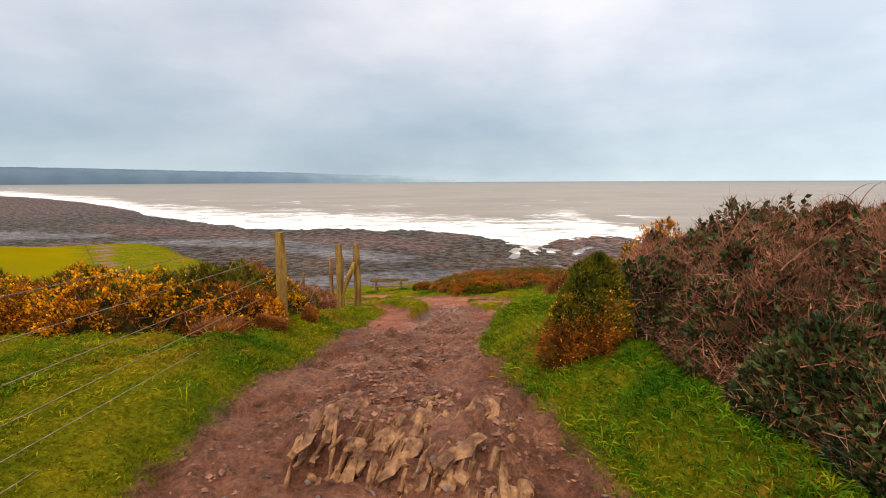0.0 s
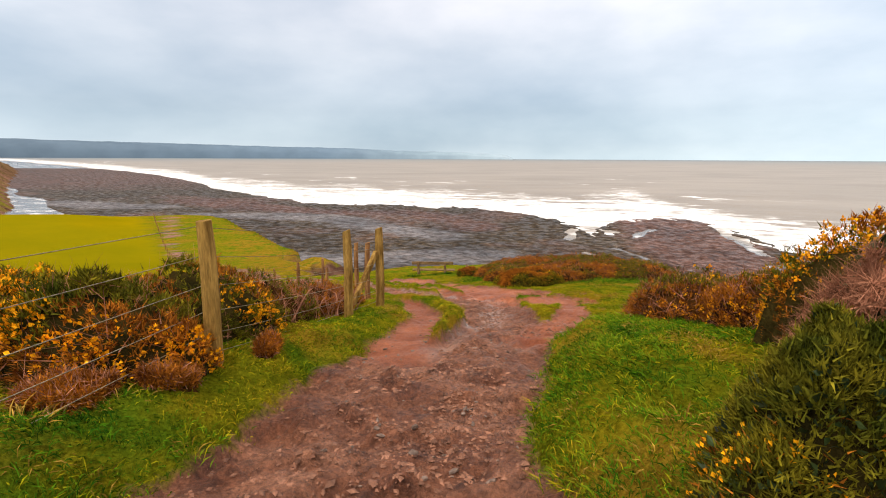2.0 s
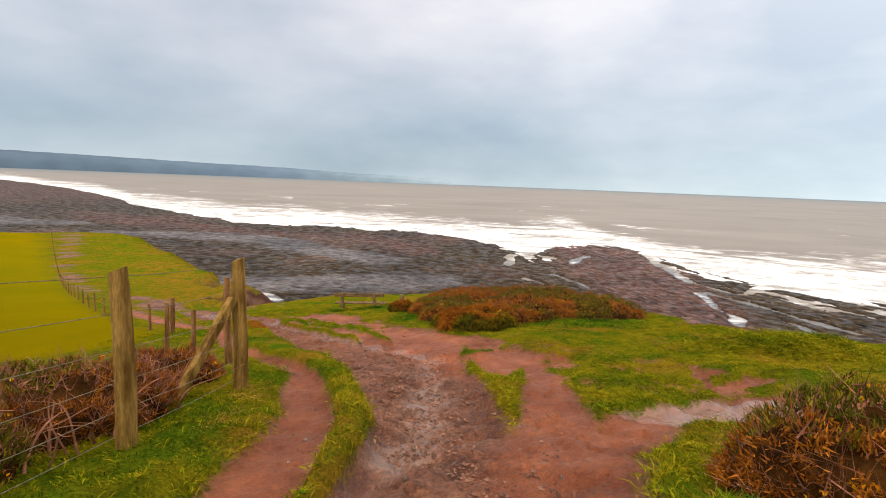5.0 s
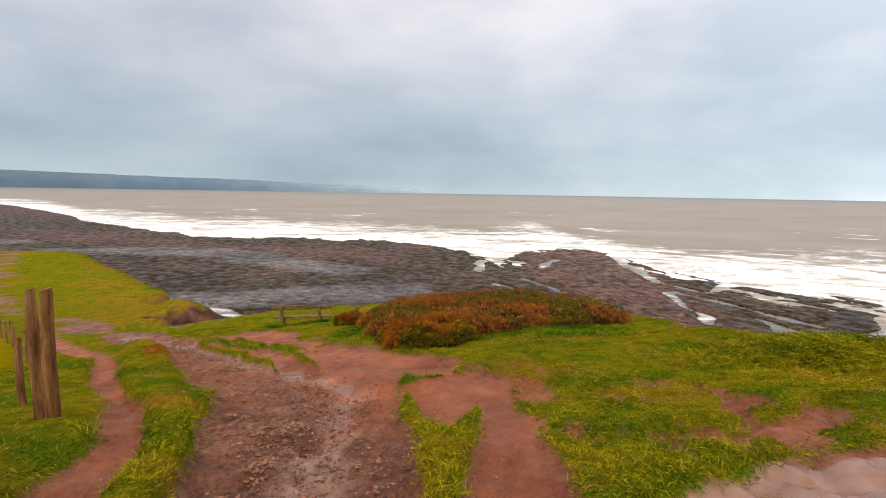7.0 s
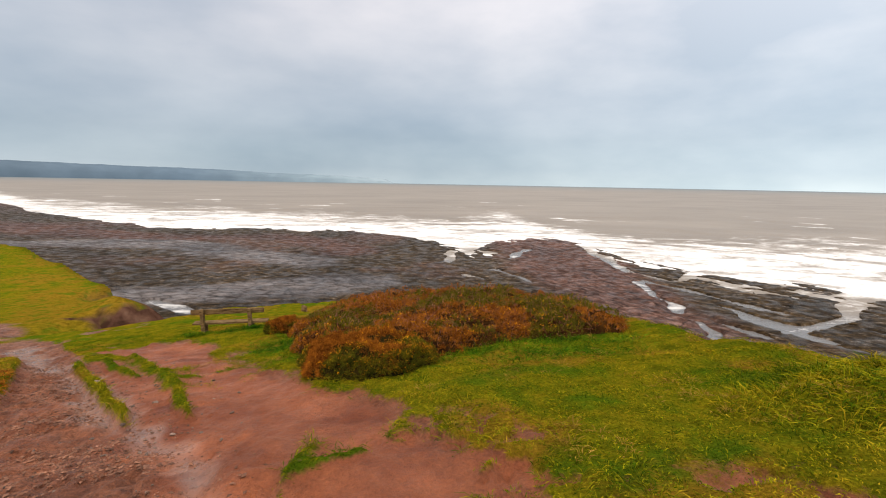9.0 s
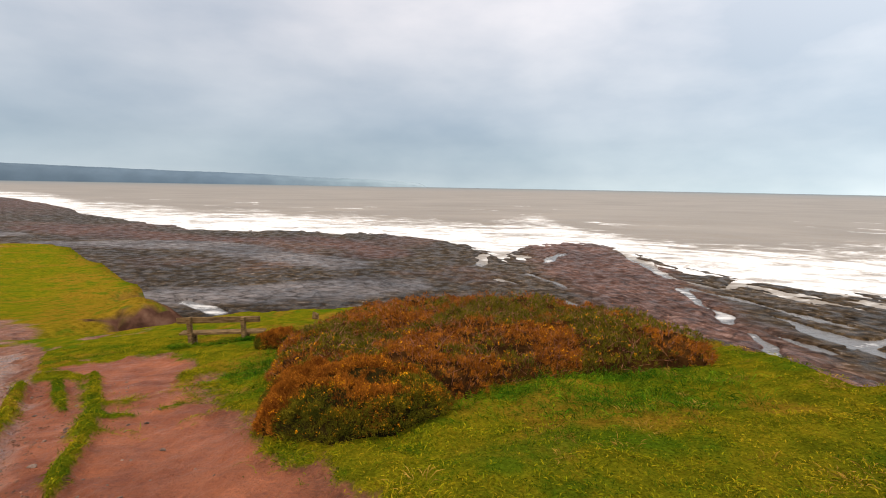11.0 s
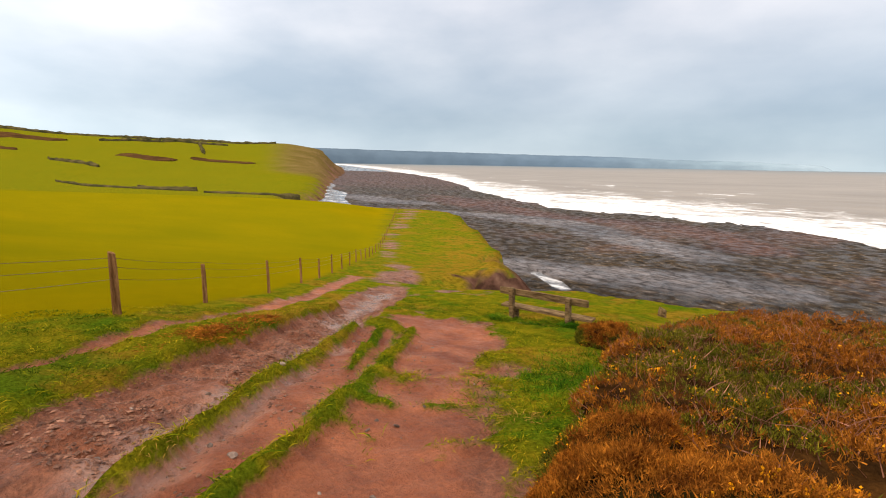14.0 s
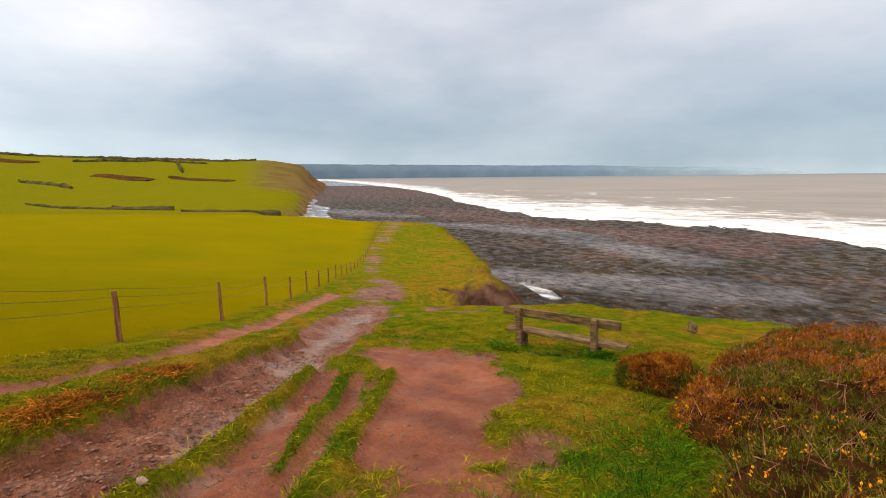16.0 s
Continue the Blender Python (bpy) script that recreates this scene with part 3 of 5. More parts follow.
def land(x, y):
    """The height of the turf, before paths, banks and cliffs."""
    b, r = bearing(x, y)
    e = np.hypot(x - 1.1, y - 17.5)
    z = plain(x, y)
    crest = -1.2 + 132 * np.tan(np.radians(np.interp(b, [0, 43, 47.7, 54, 72, 85, 120, 150], [-6.5, -5.3, -4.65, -4.2, -3.25, -2.35, 0, 4])))
    z = z + (crest - z) * smooth(45, 125, r) * smooth(25, 38, b)
    hollow = smooth(133, 190, r) * smooth(20, 30, b)
    z = z - 9 * hollow
    top = np.interp(b, [49, 49.7, 51.5, 55.4, 63, 76, 84.5, 110], [-0.6, 0.2, 1.4, 2.0, 2.02, 2.33, 2.75, 3.2])
    rise = np.clip((e - 170) / 560, 0, 1) ** 0.8
    hill = -1.2 + np.minimum(e, 760) * np.tan(np.radians(-4.6 + (top + 4.6) * rise)) - np.maximum(e - 760, 0) * 0.02
    hill = hill + (fbm(x / 70, y / 70, 9, 3) - 0.5) * 5 * smooth(200, 400, r)
    return z + (hill - z) * smooth(175, 215, r) * smooth(40, 50, b)


def ground_height(x, y, mud=None):
    b, r = bearing(x, y)
    z = land(x, y)
    near = smooth(60, 25, r)
    z = z + near * (0.22 * (fbm(x * 0.35, y * 0.35, 2, 4) - 0.5) + 0.15 * (fbm(x * 2.0, y * 2.0, 7, 3) - 0.5))
    main = line(x, y, MAIN)
    z = z - 1.1 * line_area(x, y, -13.5, 41.5, 6.5, 6) + 1.0 * line_area(x, y, -17.8, 55, 6, 8) * smooth(0.3, -0.9, scar(x, y))
    z = z - 0.17 * line_area(x, y, -2.6, 20.0, 4.2, 7.0)
    z = z + smooth(10.5, 7, y) * smooth(0.02, -0.55, main) * np.where(x > 0, 0.34, 0.2) * smooth(-8, -3, y)
    mud = mud_mask(x, y) if mud is None else mud
    z = z - mud * 0.1 * smooth(50, 25, r)
    churn = smooth(0.2, 0.8, mud) * near
    rough = 1 - 0.75 * smooth(-0.3, 0.2, np.maximum.reduce([line(x, y, LEFT), line(x, y, RED), line(x, y, WHEEL)]))
    z = z + near * (1 - mud) * smooth(12, 9, y) * 0.16 * (fbm(x * 3.2, y * 3.2, 25, 3) - 0.5)
    z = z + churn * rough * (0.14 * (fbm(x * 3.1, y * 3.1, 11, 4, 0.6) - 0.5) + 0.11 * (fbm(x * 8, y * 6, 13, 3, 0.6) - 0.5) - 0.045 * smooth(0.56, 0.68, fbm(x * 6.5, y * 5, 15, 2)))
    z = z + near * (1 - mud) * (0.14 * smooth(-0.3, 0.15, line(x, y, ISLE)) + 0.05 * np.maximum.reduce([smooth(-0.12, 0.06, line(x, y, s)) for s in TUFTS[3:]]))
    z = z - 0.07 * smooth(-0.15, 0.2, line(x, y, RUT)) * churn
    z = z + 0.17 * line_area(x, y, -0.25, 3.0, 1.0, 1.0) * smooth(-0.09, 0.09, y - (2.41 - 0.32 * x) + 0.25 * (fbm(x * 4, y * 4, 57, 2) - 0.5))
    # hummocks of rough grass along the top of the slope
    z = z + 0.25 * line_area(x, y, 7.6, 15.6, 2.2, 1.0)
    return z


def cliff_drop(x, y):
    """How far beyond the brink, in metres, and 0 on the land."""
    b, r = bearing(x, y)
    def brink(q):
        return np.interp(q, CLIFF_B, CLIFF_R) * (1 + 0.10 * (fbm(q * 0.45, q * 0 + 3.3, 17, 4) - 0.5))

    out = r - brink(b)
    # the corner above the gully has slumped
    slump = sum(np.clip(r - brink(b - d), 0, 2.8) for d in (0, 1, 2, 3, 4)) / 5
    out = np.maximum(out, slump * (b > 15) * (b < 30) * (r < 72) * (r > 30))
    side = np.interp(r, [170, 200, 263, 690, 1500, 4000], [70, 55, 51.6, 50.9, 49.8, 49.2])
    inland = (b - side) * np.radians(r)
    out = np.where((r > 185) & (b > 30), np.minimum(out, -inland), out)
    return np.maximum(out, 0)


def scar(x, y):
    """How deep inside the eroded gully in the cliff edge, in metres."""
    return line(x, y, [(-2, 49, 8), (-11, 47, 5), (-15, 46.8, 2.6), (-18.3, 46.5, 0.5)]) + 2.6 * (fbm(x / 2.4, y / 2.4, 19, 4, 0.6) - 0.5)


def graded(core, far_lo, far_hi, growth, back):
    """Grid lines: the core as given, then ever wider steps out to both ends."""
    core = list(core)
    up, s = [core[-1]], core[-1] - core[-2]
    while up[-1] < far_hi:
        s *= growth
        up.append(up[-1] + s)
    down, s = [core[0]], core[1] - core[0]
    while down[-1] > far_lo:
        s *= back
        down.append(down[-1] - s)
    return np.array(down[:0:-1] + core + up[1:])


def build_ground():
    xs = graded(np.concatenate([np.arange(-8.5, -2.0, 0.075), np.arange(-2.0, 2.4, 0.046), np.arange(2.4, 8.0, 0.075)]), -2600, 700, 1.05, 1.046)
    ys = graded(np.concatenate([np.arange(1.0, 11.0, 0.055), np.arange(11.0, 30.0, 0.085)]), -500, 2400, 1.036, 1.12)
    x, y = np.meshgrid(xs, ys)
    b, r = bearing(x, y)
    mud = mud_mask(x, y)
    z = ground_height(x, y, mud)
    out = cliff_drop(x, y)
    steep = np.where(r > 185, 14.0, np.where(b > 18, 9.0, 7.0))
    fall = smooth(0, 1, out / steep)
    floor = np.where(out > 40, -44.0, -25.0)
    z = z - smooth(0, 0.6, out) * 0.25
    z = z + (floor - z) * fall + fall * (1 - fall) * 5 * (fbm(x / 2.2, y / 2.2, 41, 4) - 0.5)
    scarp = smooth(0.02, 0.14, fall) * smooth(0.35, 0.5, fbm(x / 4, y / 4, 43, 3) + 0.15 * (b > 15) * (b < 60))
    bite = smooth(-0.8, 2.4, scar(x, y))
    z = z - 9 * bite - bite * (1 - bite) * 7 * (fbm(x / 1.6, y / 1.6, 45, 4, 0.6) - 0.5)
    # bare earth wherever the brink is too steep for turf
    sx, sy = np.gradient(z, xs, axis=1), np.gradient(z, ys, axis=0)
    crumbled = smooth(0.5, 0.8, np.hypot(sx, sy) + 0.5 * (fbm(x / 0.9, y / 0.9, 47, 3) - 0.5)) * np.maximum(smooth(-2.2, -1.2, scar(x, y)), (b > 16) * (b < 27) * (r < 62))
    scarp = np.maximum(scarp, np.where(y > 38, crumbled, 0))
    scarp = np.maximum(scarp, 0.6 * smooth(57.5, 54, b) * smooth(380, 460, r))
    # the meadow lies beyond the wire
    fx = np.interp(y, [-50, 11, 14.3, 19.85, 22.4, 26.2, 29.55, 120, 300], [-70, -14, -9.0, -7.7, -9.9, -13.25, -16.1, -96, -250])
    field = smooth(-0.2, 0.5, fx - x + (fbm(x, y, 3, 2) - 0.5) * 0.6) * smooth(9, 12, y)
    field = np.where(r > 170, 0.25, field)
    wet = smooth(-0.1, 0.25, line(x, y, RUT) + 0.9 * (fbm(x * 1.6, y * 1.6, 29, 4) - 0.5)) * smooth(0.3, 0.7, mud) * 0.85
    pool = line_area(x, y, 4.0, 11.2, 2.3, 0.75)
    wet = np.maximum(wet, smooth(0.3, 0.7, pool) * smooth(0.2, 0.6, mud))
    red = np.maximum.reduce([smooth(-0.2, 0.2, line(x, y, s)) for s in (RED, LEFT, WHEEL, BRANCH, SIDE, FILL, HOLLOW)])
    red = np.maximum(red, 0.9 * line_area(x, y, 3.4, 14, 3.4, 3.2))
    red = np.maximum(red, 0.45 * smooth(30, 20, y) * smooth(13, 18, y))
    dry = smooth(0.50, 0.66, fbm(x * 0.7, y * 0.7, 51, 4)) * 0.8 * (r < 170)
    dry = np.maximum(dry, 0.8 * smooth(0.42, 0.6, fbm(x / 12, y / 12, 53, 3)) * smooth(30, 45, r) * (b > 14) * (b < 33))
    me = mesh_of("ground", np.stack([x, y, z], -1).reshape(-1, 3), grid_faces(len(ys), len(xs)), GROUND,
                 dict(mud=mud, field=field, wet=wet, red=red, scarp=scarp, dry=dry), True)
    tagged(new("ground", me), "wet red-brown mud track through short green turf above a low sea cliff", "ground", kind="structure")


SPINE = [(66, 200, 17), (58, 172, 17), (48, 117, 15), (46, 89, 10), (38, 55, 10)]
SLABS = [[(-110, 170, 7), (-64, 168, 8), (-38, 150, 9), (-14, 133, 7)], [(-42, 98, 7), (-12, 104, 9), (0, 105, 6)], [(-210, 200, 12), (-150, 190, 10)]]
RUSTY = [[(-150, 222, 14), (-72, 182, 8), (-34, 190, 8), (-8, 152, 7)]]
RUNNELS = [[(74, 168, 2.6), (70, 156, 1.8), (62, 116, 0.9)], [(59, 106, 1.0), (51, 80, 0.7)], [(50, 74, 0.7), (44, 63, 0.8)], [(49, 155, 1.6), (38, 137, 0.9)],
           [(104, 97, 3.4), (94, 86, 1.7), (78, 76, 1.0), (67, 71, 0.7), (60, 69, 0.3)], [(68, 106, 0.4), (82, 116, 1.9)], [(90, 70, 0.8), (70, 60, 0.6), (58, 52, 0.4)],
           [(24, 152, 1.8), (20, 132, 0.8)], [(-36, 94, 1.3), (-28, 87, 1.3)]]


def runnel(x, y):
    """Narrow channels of white water between the beds; above 0 inside."""
    wx, wy = x + 5 * (fbm(x / 7, y / 7, 95, 3) - 0.5), y + 5 * (fbm(x / 7, y / 7, 97, 3) - 0.5)
    return np.maximum.reduce([line(wx, wy, s) for s in RUNNELS])


def build_shore():
    bs = np.linspace(-80, 54.5, 720)
    rs = np.concatenate([np.exp(np.linspace(np.log(20), np.log(330), 320)), np.exp(np.linspace(np.log(334), np.log(3200), 60))])
    b, r = np.meshgrid(bs, rs)
    x, y = CX - r * np.sin(np.radians(b)), CY + r * np.cos(np.radians(b))
    turn = smooth(-6, 12, b)
    warp = 10 * (fbm(x / 30, y / 30, 63, 3) - 0.5)
    u, v = x * 0.93 + y * 0.36 + warp, -x * 0.36 + y * 0.93
    u2, v2 = 0.25 * x + 0.97 * y + warp, 0.97 * x - 0.25 * y
    edge = np.interp(b, SHORE_B, SHORE_R) * (1 + 0.13 * (fbm(b * 0.35, r / 60, 61, 4) - 0.5))
    edge = edge + (20 * (fbm(u / 8, v / 40, 99, 4, 0.6) - 0.5) + 26 * (fbm(x / 11, y / 11, 98, 4, 0.62) - 0.5)) * smooth(420, 200, r)
    spine = smooth(-5, 6, line(x, y, SPINE) + 14 * (fbm(x / 14, y / 14, 101, 3) - 0.5))
    slab = np.maximum.reduce([smooth(-3, 2, line(x, y, s) + 14 * (fbm(u2 / 10, v2 / 30, 73, 4) - 0.5)) for s in SLABS])
    rust = np.maximum.reduce([smooth(-5, 4, line(x, y, s) + 12 * (fbm(x / 16, y / 16, 77, 4) - 0.5)) for s in RUSTY])
    rust = np.maximum(rust, 0.7 * smooth(330, 480, r))
    ledge = fbm(u / 2.6, v / 18.0, 65, 5, 0.62) * (1 - turn) + fbm(u2 / 2.6, v2 / 14.0, 66, 5, 0.62) * turn - 0.5
    rubble = fbm(x / 2.4, y / 2.4, 67, 4, 0.6) - 0.5
    inner = 1 - r / edge
    calm = 1 - 0.6 * slab
    z = SEA_Z + 0.06 + 0.16 * np.tanh(inner * 14) + 0.22 * np.clip(inner, 0, 1) + np.minimum(inner, 0) * 6
    z = z + calm * (0.22 + 0.5 * spine) * (1 - 0.6 * turn) * ledge + calm * (0.12 + 0.45 * spine) * rubble + 0.15 * spine * smooth(0.05, 0.3, inner)
    z = z - 1.2 * smooth(-0.5, 0.3, runnel(x, y))
    z = z - 0.75 * smooth(0.60, 0.68, fbm(u / 3.0, v / 9, 79, 4)) * smooth(-4, -22, b) * (1 - spine) * smooth(0.9, 0.5, inner)
    creek = b + 2.4 * (fbm(x / 45, y / 45, 69, 3) - 0.5) - np.interp(r, [215, 263, 400, 690, 900], [46.8, 47.8, 50, 51.2, 51.6])
    z = z - 3.0 * smooth(-0.4, 0.6, creek) * smooth(215, 240, r) * smooth(1000, 800, r)
    weed = (1 - spine) * (0.45 + 0.55 * smooth(0.36, 0.52, fbm(x / 30, y / 30, 71, 4)))
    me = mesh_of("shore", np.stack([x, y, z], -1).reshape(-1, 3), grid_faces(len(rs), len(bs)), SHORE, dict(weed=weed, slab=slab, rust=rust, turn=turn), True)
    tagged(new("shore", me), "wet brown rock ledges with weed and pools at low tide", "shore", kind="structure")


def build_sea():
    bs = np.linspace(-100, 60, 480)
    rs = np.concatenate([np.exp(np.linspace(np.log(15), np.log(50), 10)), np.exp(np.linspace(np.log(51), np.log(1500), 240)), np.exp(np.linspace(np.log(1530), np.log(4880), 24))])
    b, r = np.meshgrid(bs, rs)
    x, y = CX - r * np.sin(np.radians(b)), CY + r * np.cos(np.radians(b))
    edge, outer = np.interp(b, SHORE_B, SHORE_R), np.interp(b, SHORE_B, SURF_R)
    outer = edge + (outer - edge) * (0.7 + 0.7 * fbm(b * 0.3, r * 0, 81, 3))
    k = (r - edge) / (outer - edge)
    rip = fbm(x / 9, y / 5, 83, 4)
    lanes = fbm(b * np.minimum(r, 700) / 1500 + 2 * rip, np.log(r) * 34 + 1.5 * rip, 84, 3, 0.6) - 0.5
    foam = np.interp(k, [-0.5, -0.25, -0.1, 0.0, 0.12, 0.5, 0.85, 1.2], [0.0, 0.10, 0.50, 0.82, 0.82, 0.62, 0.36, 0.0]) + 1.0 * lanes * smooth(-0.4, -0.1, k) * smooth(1.1, 0.75, k)
    crest = smooth(0.77, 0.83, fbm(b * r / 1700 + 7, np.log(r) * 30, 85, 2)) * smooth(0.8, 1.0, k) * smooth(3.4, 1.2, k)
    foam = np.maximum(foam, 0.8 * crest)
    race = smooth(-0.6, 0.4, runnel(x, y)) * (k < 0)
    swell = (fbm(b * r / 1800, r / 16, 87, 3) - 0.5) * 1.1 * smooth(0.1, 0.5, k) * smooth(900, 300, r)
    z = SEA_Z + swell + 0.6 * np.clip(foam, 0, 1) * (rip - 0.3) * smooth(0.0, 0.2, k) + 8.5 * smooth(600, 4900, r)
    pool = np.maximum(smooth(-0.12, -0.3, k), smooth(46, 48.5, b) * smooth(900, 600, r))
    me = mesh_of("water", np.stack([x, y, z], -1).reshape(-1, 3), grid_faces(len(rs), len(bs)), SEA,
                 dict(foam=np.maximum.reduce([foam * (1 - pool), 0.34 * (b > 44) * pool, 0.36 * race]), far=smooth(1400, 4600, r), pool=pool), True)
    tagged(new("water", me), "silty brown sea with white breakers along the rocks", "sea", kind="structure")


def build_headland():
    """The long far coast across the bay; the haze in its colour pales towards the tip."""
    b = np.linspace(-2.0, 62, 420)
    tops = np.interp(b, [-2, -1.6, -1.0, 4, 6, 10.7, 18, 34, 49, 62], [-0.25, 0.1, 0.33, 0.62, 0.72, 0.76, 1.05, 1.3, 1.52, 1.6])
    tops = tops + 0.10 * (fbm(b * 0.9, b * 0, 91, 4) - 0.5)
    rows = []
    for k, (far, up) in enumerate(((4300, 0.0), (4320, 0.45), (4420, 0.85), (4560, 1.0), (4800, 0.9))):
        z = np.where(up > 0, -14 + up * (np.tan(np.radians(tops)) * 4560 + 14) + (fbm(b * 3, b * 0 + k, 93, 3) - 0.5) * 12 * up * (1 - up), -40)
        rows.append(np.stack([CX - far * np.sin(np.radians(b)), CY + far * np.cos(np.radians(b)), z], -1))
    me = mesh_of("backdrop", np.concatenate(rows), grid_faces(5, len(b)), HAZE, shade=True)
    tagged(new("backdrop", me), "long headland across the bay, blue-grey with painted haze", "headland", kind="structure")


build_ground()
build_shore()
build_sea()
build_headland()


def h(x, y):
    return float(ground_height(np.array([float(x)]), np.array([float(y)]))[0])


# ---- fences ----
def stake(x, y, foot, top, radius, lean=(0, 0), seed=0, sides=9, split=True):
    """A riven round post with a weathered, slanting head."""
    rng = np.random.default_rng(seed)
    levels = np.linspace(0, 1, 8)
    wob = 1 + 0.12 * (rng.random(sides) - 0.5)
    slant = rng.normal(0, 0.16, 2)
    vs = []
    for k in levels:
        cx = x + lean[0] * k + 0.012 * math.sin(5 * k + seed)
        cy = y + lean[1] * k
        rr = radius * (1.06 - 0.14 * k) * wob * (1 + 0.05 * (rng.random(sides) - 0.5))
        if k == 1:
            rr = rr * 0.9
        for a in range(sides):
            an = 2 * math.pi * a / sides
            px, py = math.cos(an) * rr[a], math.sin(an) * rr[a]
            z = foot + (top - foot) * k + ((px * slant[0] + py * slant[1]) * 1.5 if k > 0.95 else 0)
            vs.append((cx + px, cy + py, z))
    fs = []
    for i in range(len(levels) - 1):
        for a in range(sides):
            b = (a + 1) % sides
            fs.append((i * sides + a, i * sides + b, (i + 1) * sides + b, (i + 1) * sides + a))
    bm = bmesh.new()
    made = [bm.verts.new(v) for v in vs]
    for f in fs:
        bm.faces.new([made[i] for i in f])
    bm.faces.new(made[-sides:])
    bm.faces.new(made[sides - 1::-1])
    return bm


def strand(name, points, radius=0.003, barb=0.11, sag=0.02, mat=None):
    """A taut wire through the points, with short barbs."""
    bm = bmesh.new()
    prev = None
    for (a, b) in zip(points, points[1:]):
        a, b = Vector(a), Vector(b)
        n = max(2, int((b - a).length / 0.45))
        for i in range(1 if prev else 0, n + 1):
            k = i / n
            c = a.lerp(b, k) - Vector((0, 0, sag * 4 * k * (1 - k)))
            side = (b - a).normalized().cross(Vector((0, 0, 1))).normalized()
            up = side.cross((b - a).normalized())
            ring = [bm.verts.new(c + radius * (math.cos(t) * side + math.sin(t) * up)) for t in (0.5, 2.6, 4.7)]
            if prev:
                for j in range(3):
                    bm.faces.new((prev[j], prev[(j + 1) % 3], ring[(j + 1) % 3], ring[j]))
            prev = ring
        if barb:
            for i in range(1, int((b - a).length / barb)):
                k = i * barb / (b - a).length
                c = a.lerp(b, k) - Vector((0, 0, sag * 4 * k * (1 - k)))
                d = Vector((random.uniform(-1, 1), random.uniform(-1, 1), random.uniform(-1, 1))).normalized() * 0.016
                e = Vector((0, 0, 0.0025))
                bm.faces.new((bm.verts.new(c - d), bm.verts.new(c + d), bm.verts.new(c + e)))
    return solid(name, bm, mat or WIRE)


def near_fence():
    posts = [(-2.0, -0.6, 1.3, 0.065), (-2.05, 5.82, 1.02, 0.068), (-2.17, 9.6, 0.36, 0.075), (-2.24, 11.9, 0.06, 0.09)]
    fence = thing("wire_fence", (-2.1, 5.8, h(-2.1, 5.8)), "barbed wire fence on rough wooden posts beside the track", "fence")
    for k, (x, y, top, rad) in enumerate(posts):
        part("post", solid("post", stake(x, y, h(x, y) - 0.3, top, rad, (0.015 * (k - 1), 0.0), k + 3), GREEN_TIMBER), fence)
    bm = bmesh.new()
    a, b = Vector((-2.26, 11.8, -0.42)), Vector((-2.62, 11.05, h(-2.62, 11.05) - 0.05))
    d = (b - a).normalized()
    s = d.cross(Vector((0, 0, 1))).normalized() * 0.045
    u = s.cross(d).normalized() * 0.045
    ring = []
    for c in (a, a.lerp(b, 0.5), b):
        ring.append([bm.verts.new(c + s * i + u * j) for i, j in ((1, 1), (-1, 1), (-1, -1), (1, -1))])
    for p, q in zip(ring, ring[1:]):
        for j in range(4):
            bm.faces.new((p[j], p[(j + 1) % 4], q[(j + 1) % 4], q[j]))
    bm.faces.new(ring[0][::-1])
    bm.faces.new(ring[-1])
    part("strut", solid("strut", bm, GREEN_TIMBER), fence, "slanting timber brace at the end post")
    for level in (0.08, 0.22, 0.38, 0.56, 0.76, 0.96):
        part("wire", strand("wire", [(x - 0.06, y, h(x, y) + (top - h(x, y)) * level) for x, y, top, r in posts], 0.0032, mat=PALE_WIRE), fence)


def gate_posts():
    for k, (x, y, top, rad) in enumerate(((-3.49, 14.35, -0.72, 0.065), (-3.11, 14.06, -0.66, 0.07), (-4.15, 13.6, -1.0, 0.035))):
        z = h(x, y)
        me = solid("gate_post", stake(x, y, z - 0.3, top, rad, (0.02, 0), 20 + k), TIMBER)
        me.transform(Matrix.Translation((-x, -y, -z)))
        ob = new("gate_post", me)
        ob.location = (x, y, z)
        tagged(ob, "old brown wooden gate post standing in rough grass", "post", "old gate posts")


def far_fence():
    posts = list(FENCE_FAR)
    x, y = posts[-1]
    for k in range(24):
        x, y = x - 2.83, y + 3.18 + 0.012 * k
        posts.append((x, y))
    posts.insert(0, (-4.9, 15.9))
    fence = thing("field_fence", (-7.6, 19.85, h(-7.6, 19.85)), "line of wooden stakes with wire along a green field", "fence")
    tall = [1.05 if k < 3 else 1.15 for k in range(len(posts))]
    for k, (x, y) in enumerate(posts):
        z = h(x, y)
        part("post", solid("post", stake(x, y, z - 0.3, z + tall[k] + 0.08 * math.sin(k * 2.3), 0.065 if k == 1 else 0.052, (0.03 * math.sin(k * 1.7), 0), 40 + k, 7), TIMBER), fence)
    for level in (0.62, 0.82, 0.97):
        part("wire", strand("wire", [(x, y, h(x, y) + level * tall[k]) for k, (x, y) in enumerate(posts[:14])], 0.005, 0, 0.04), fence)


near_fence()
gate_posts()
far_fence()


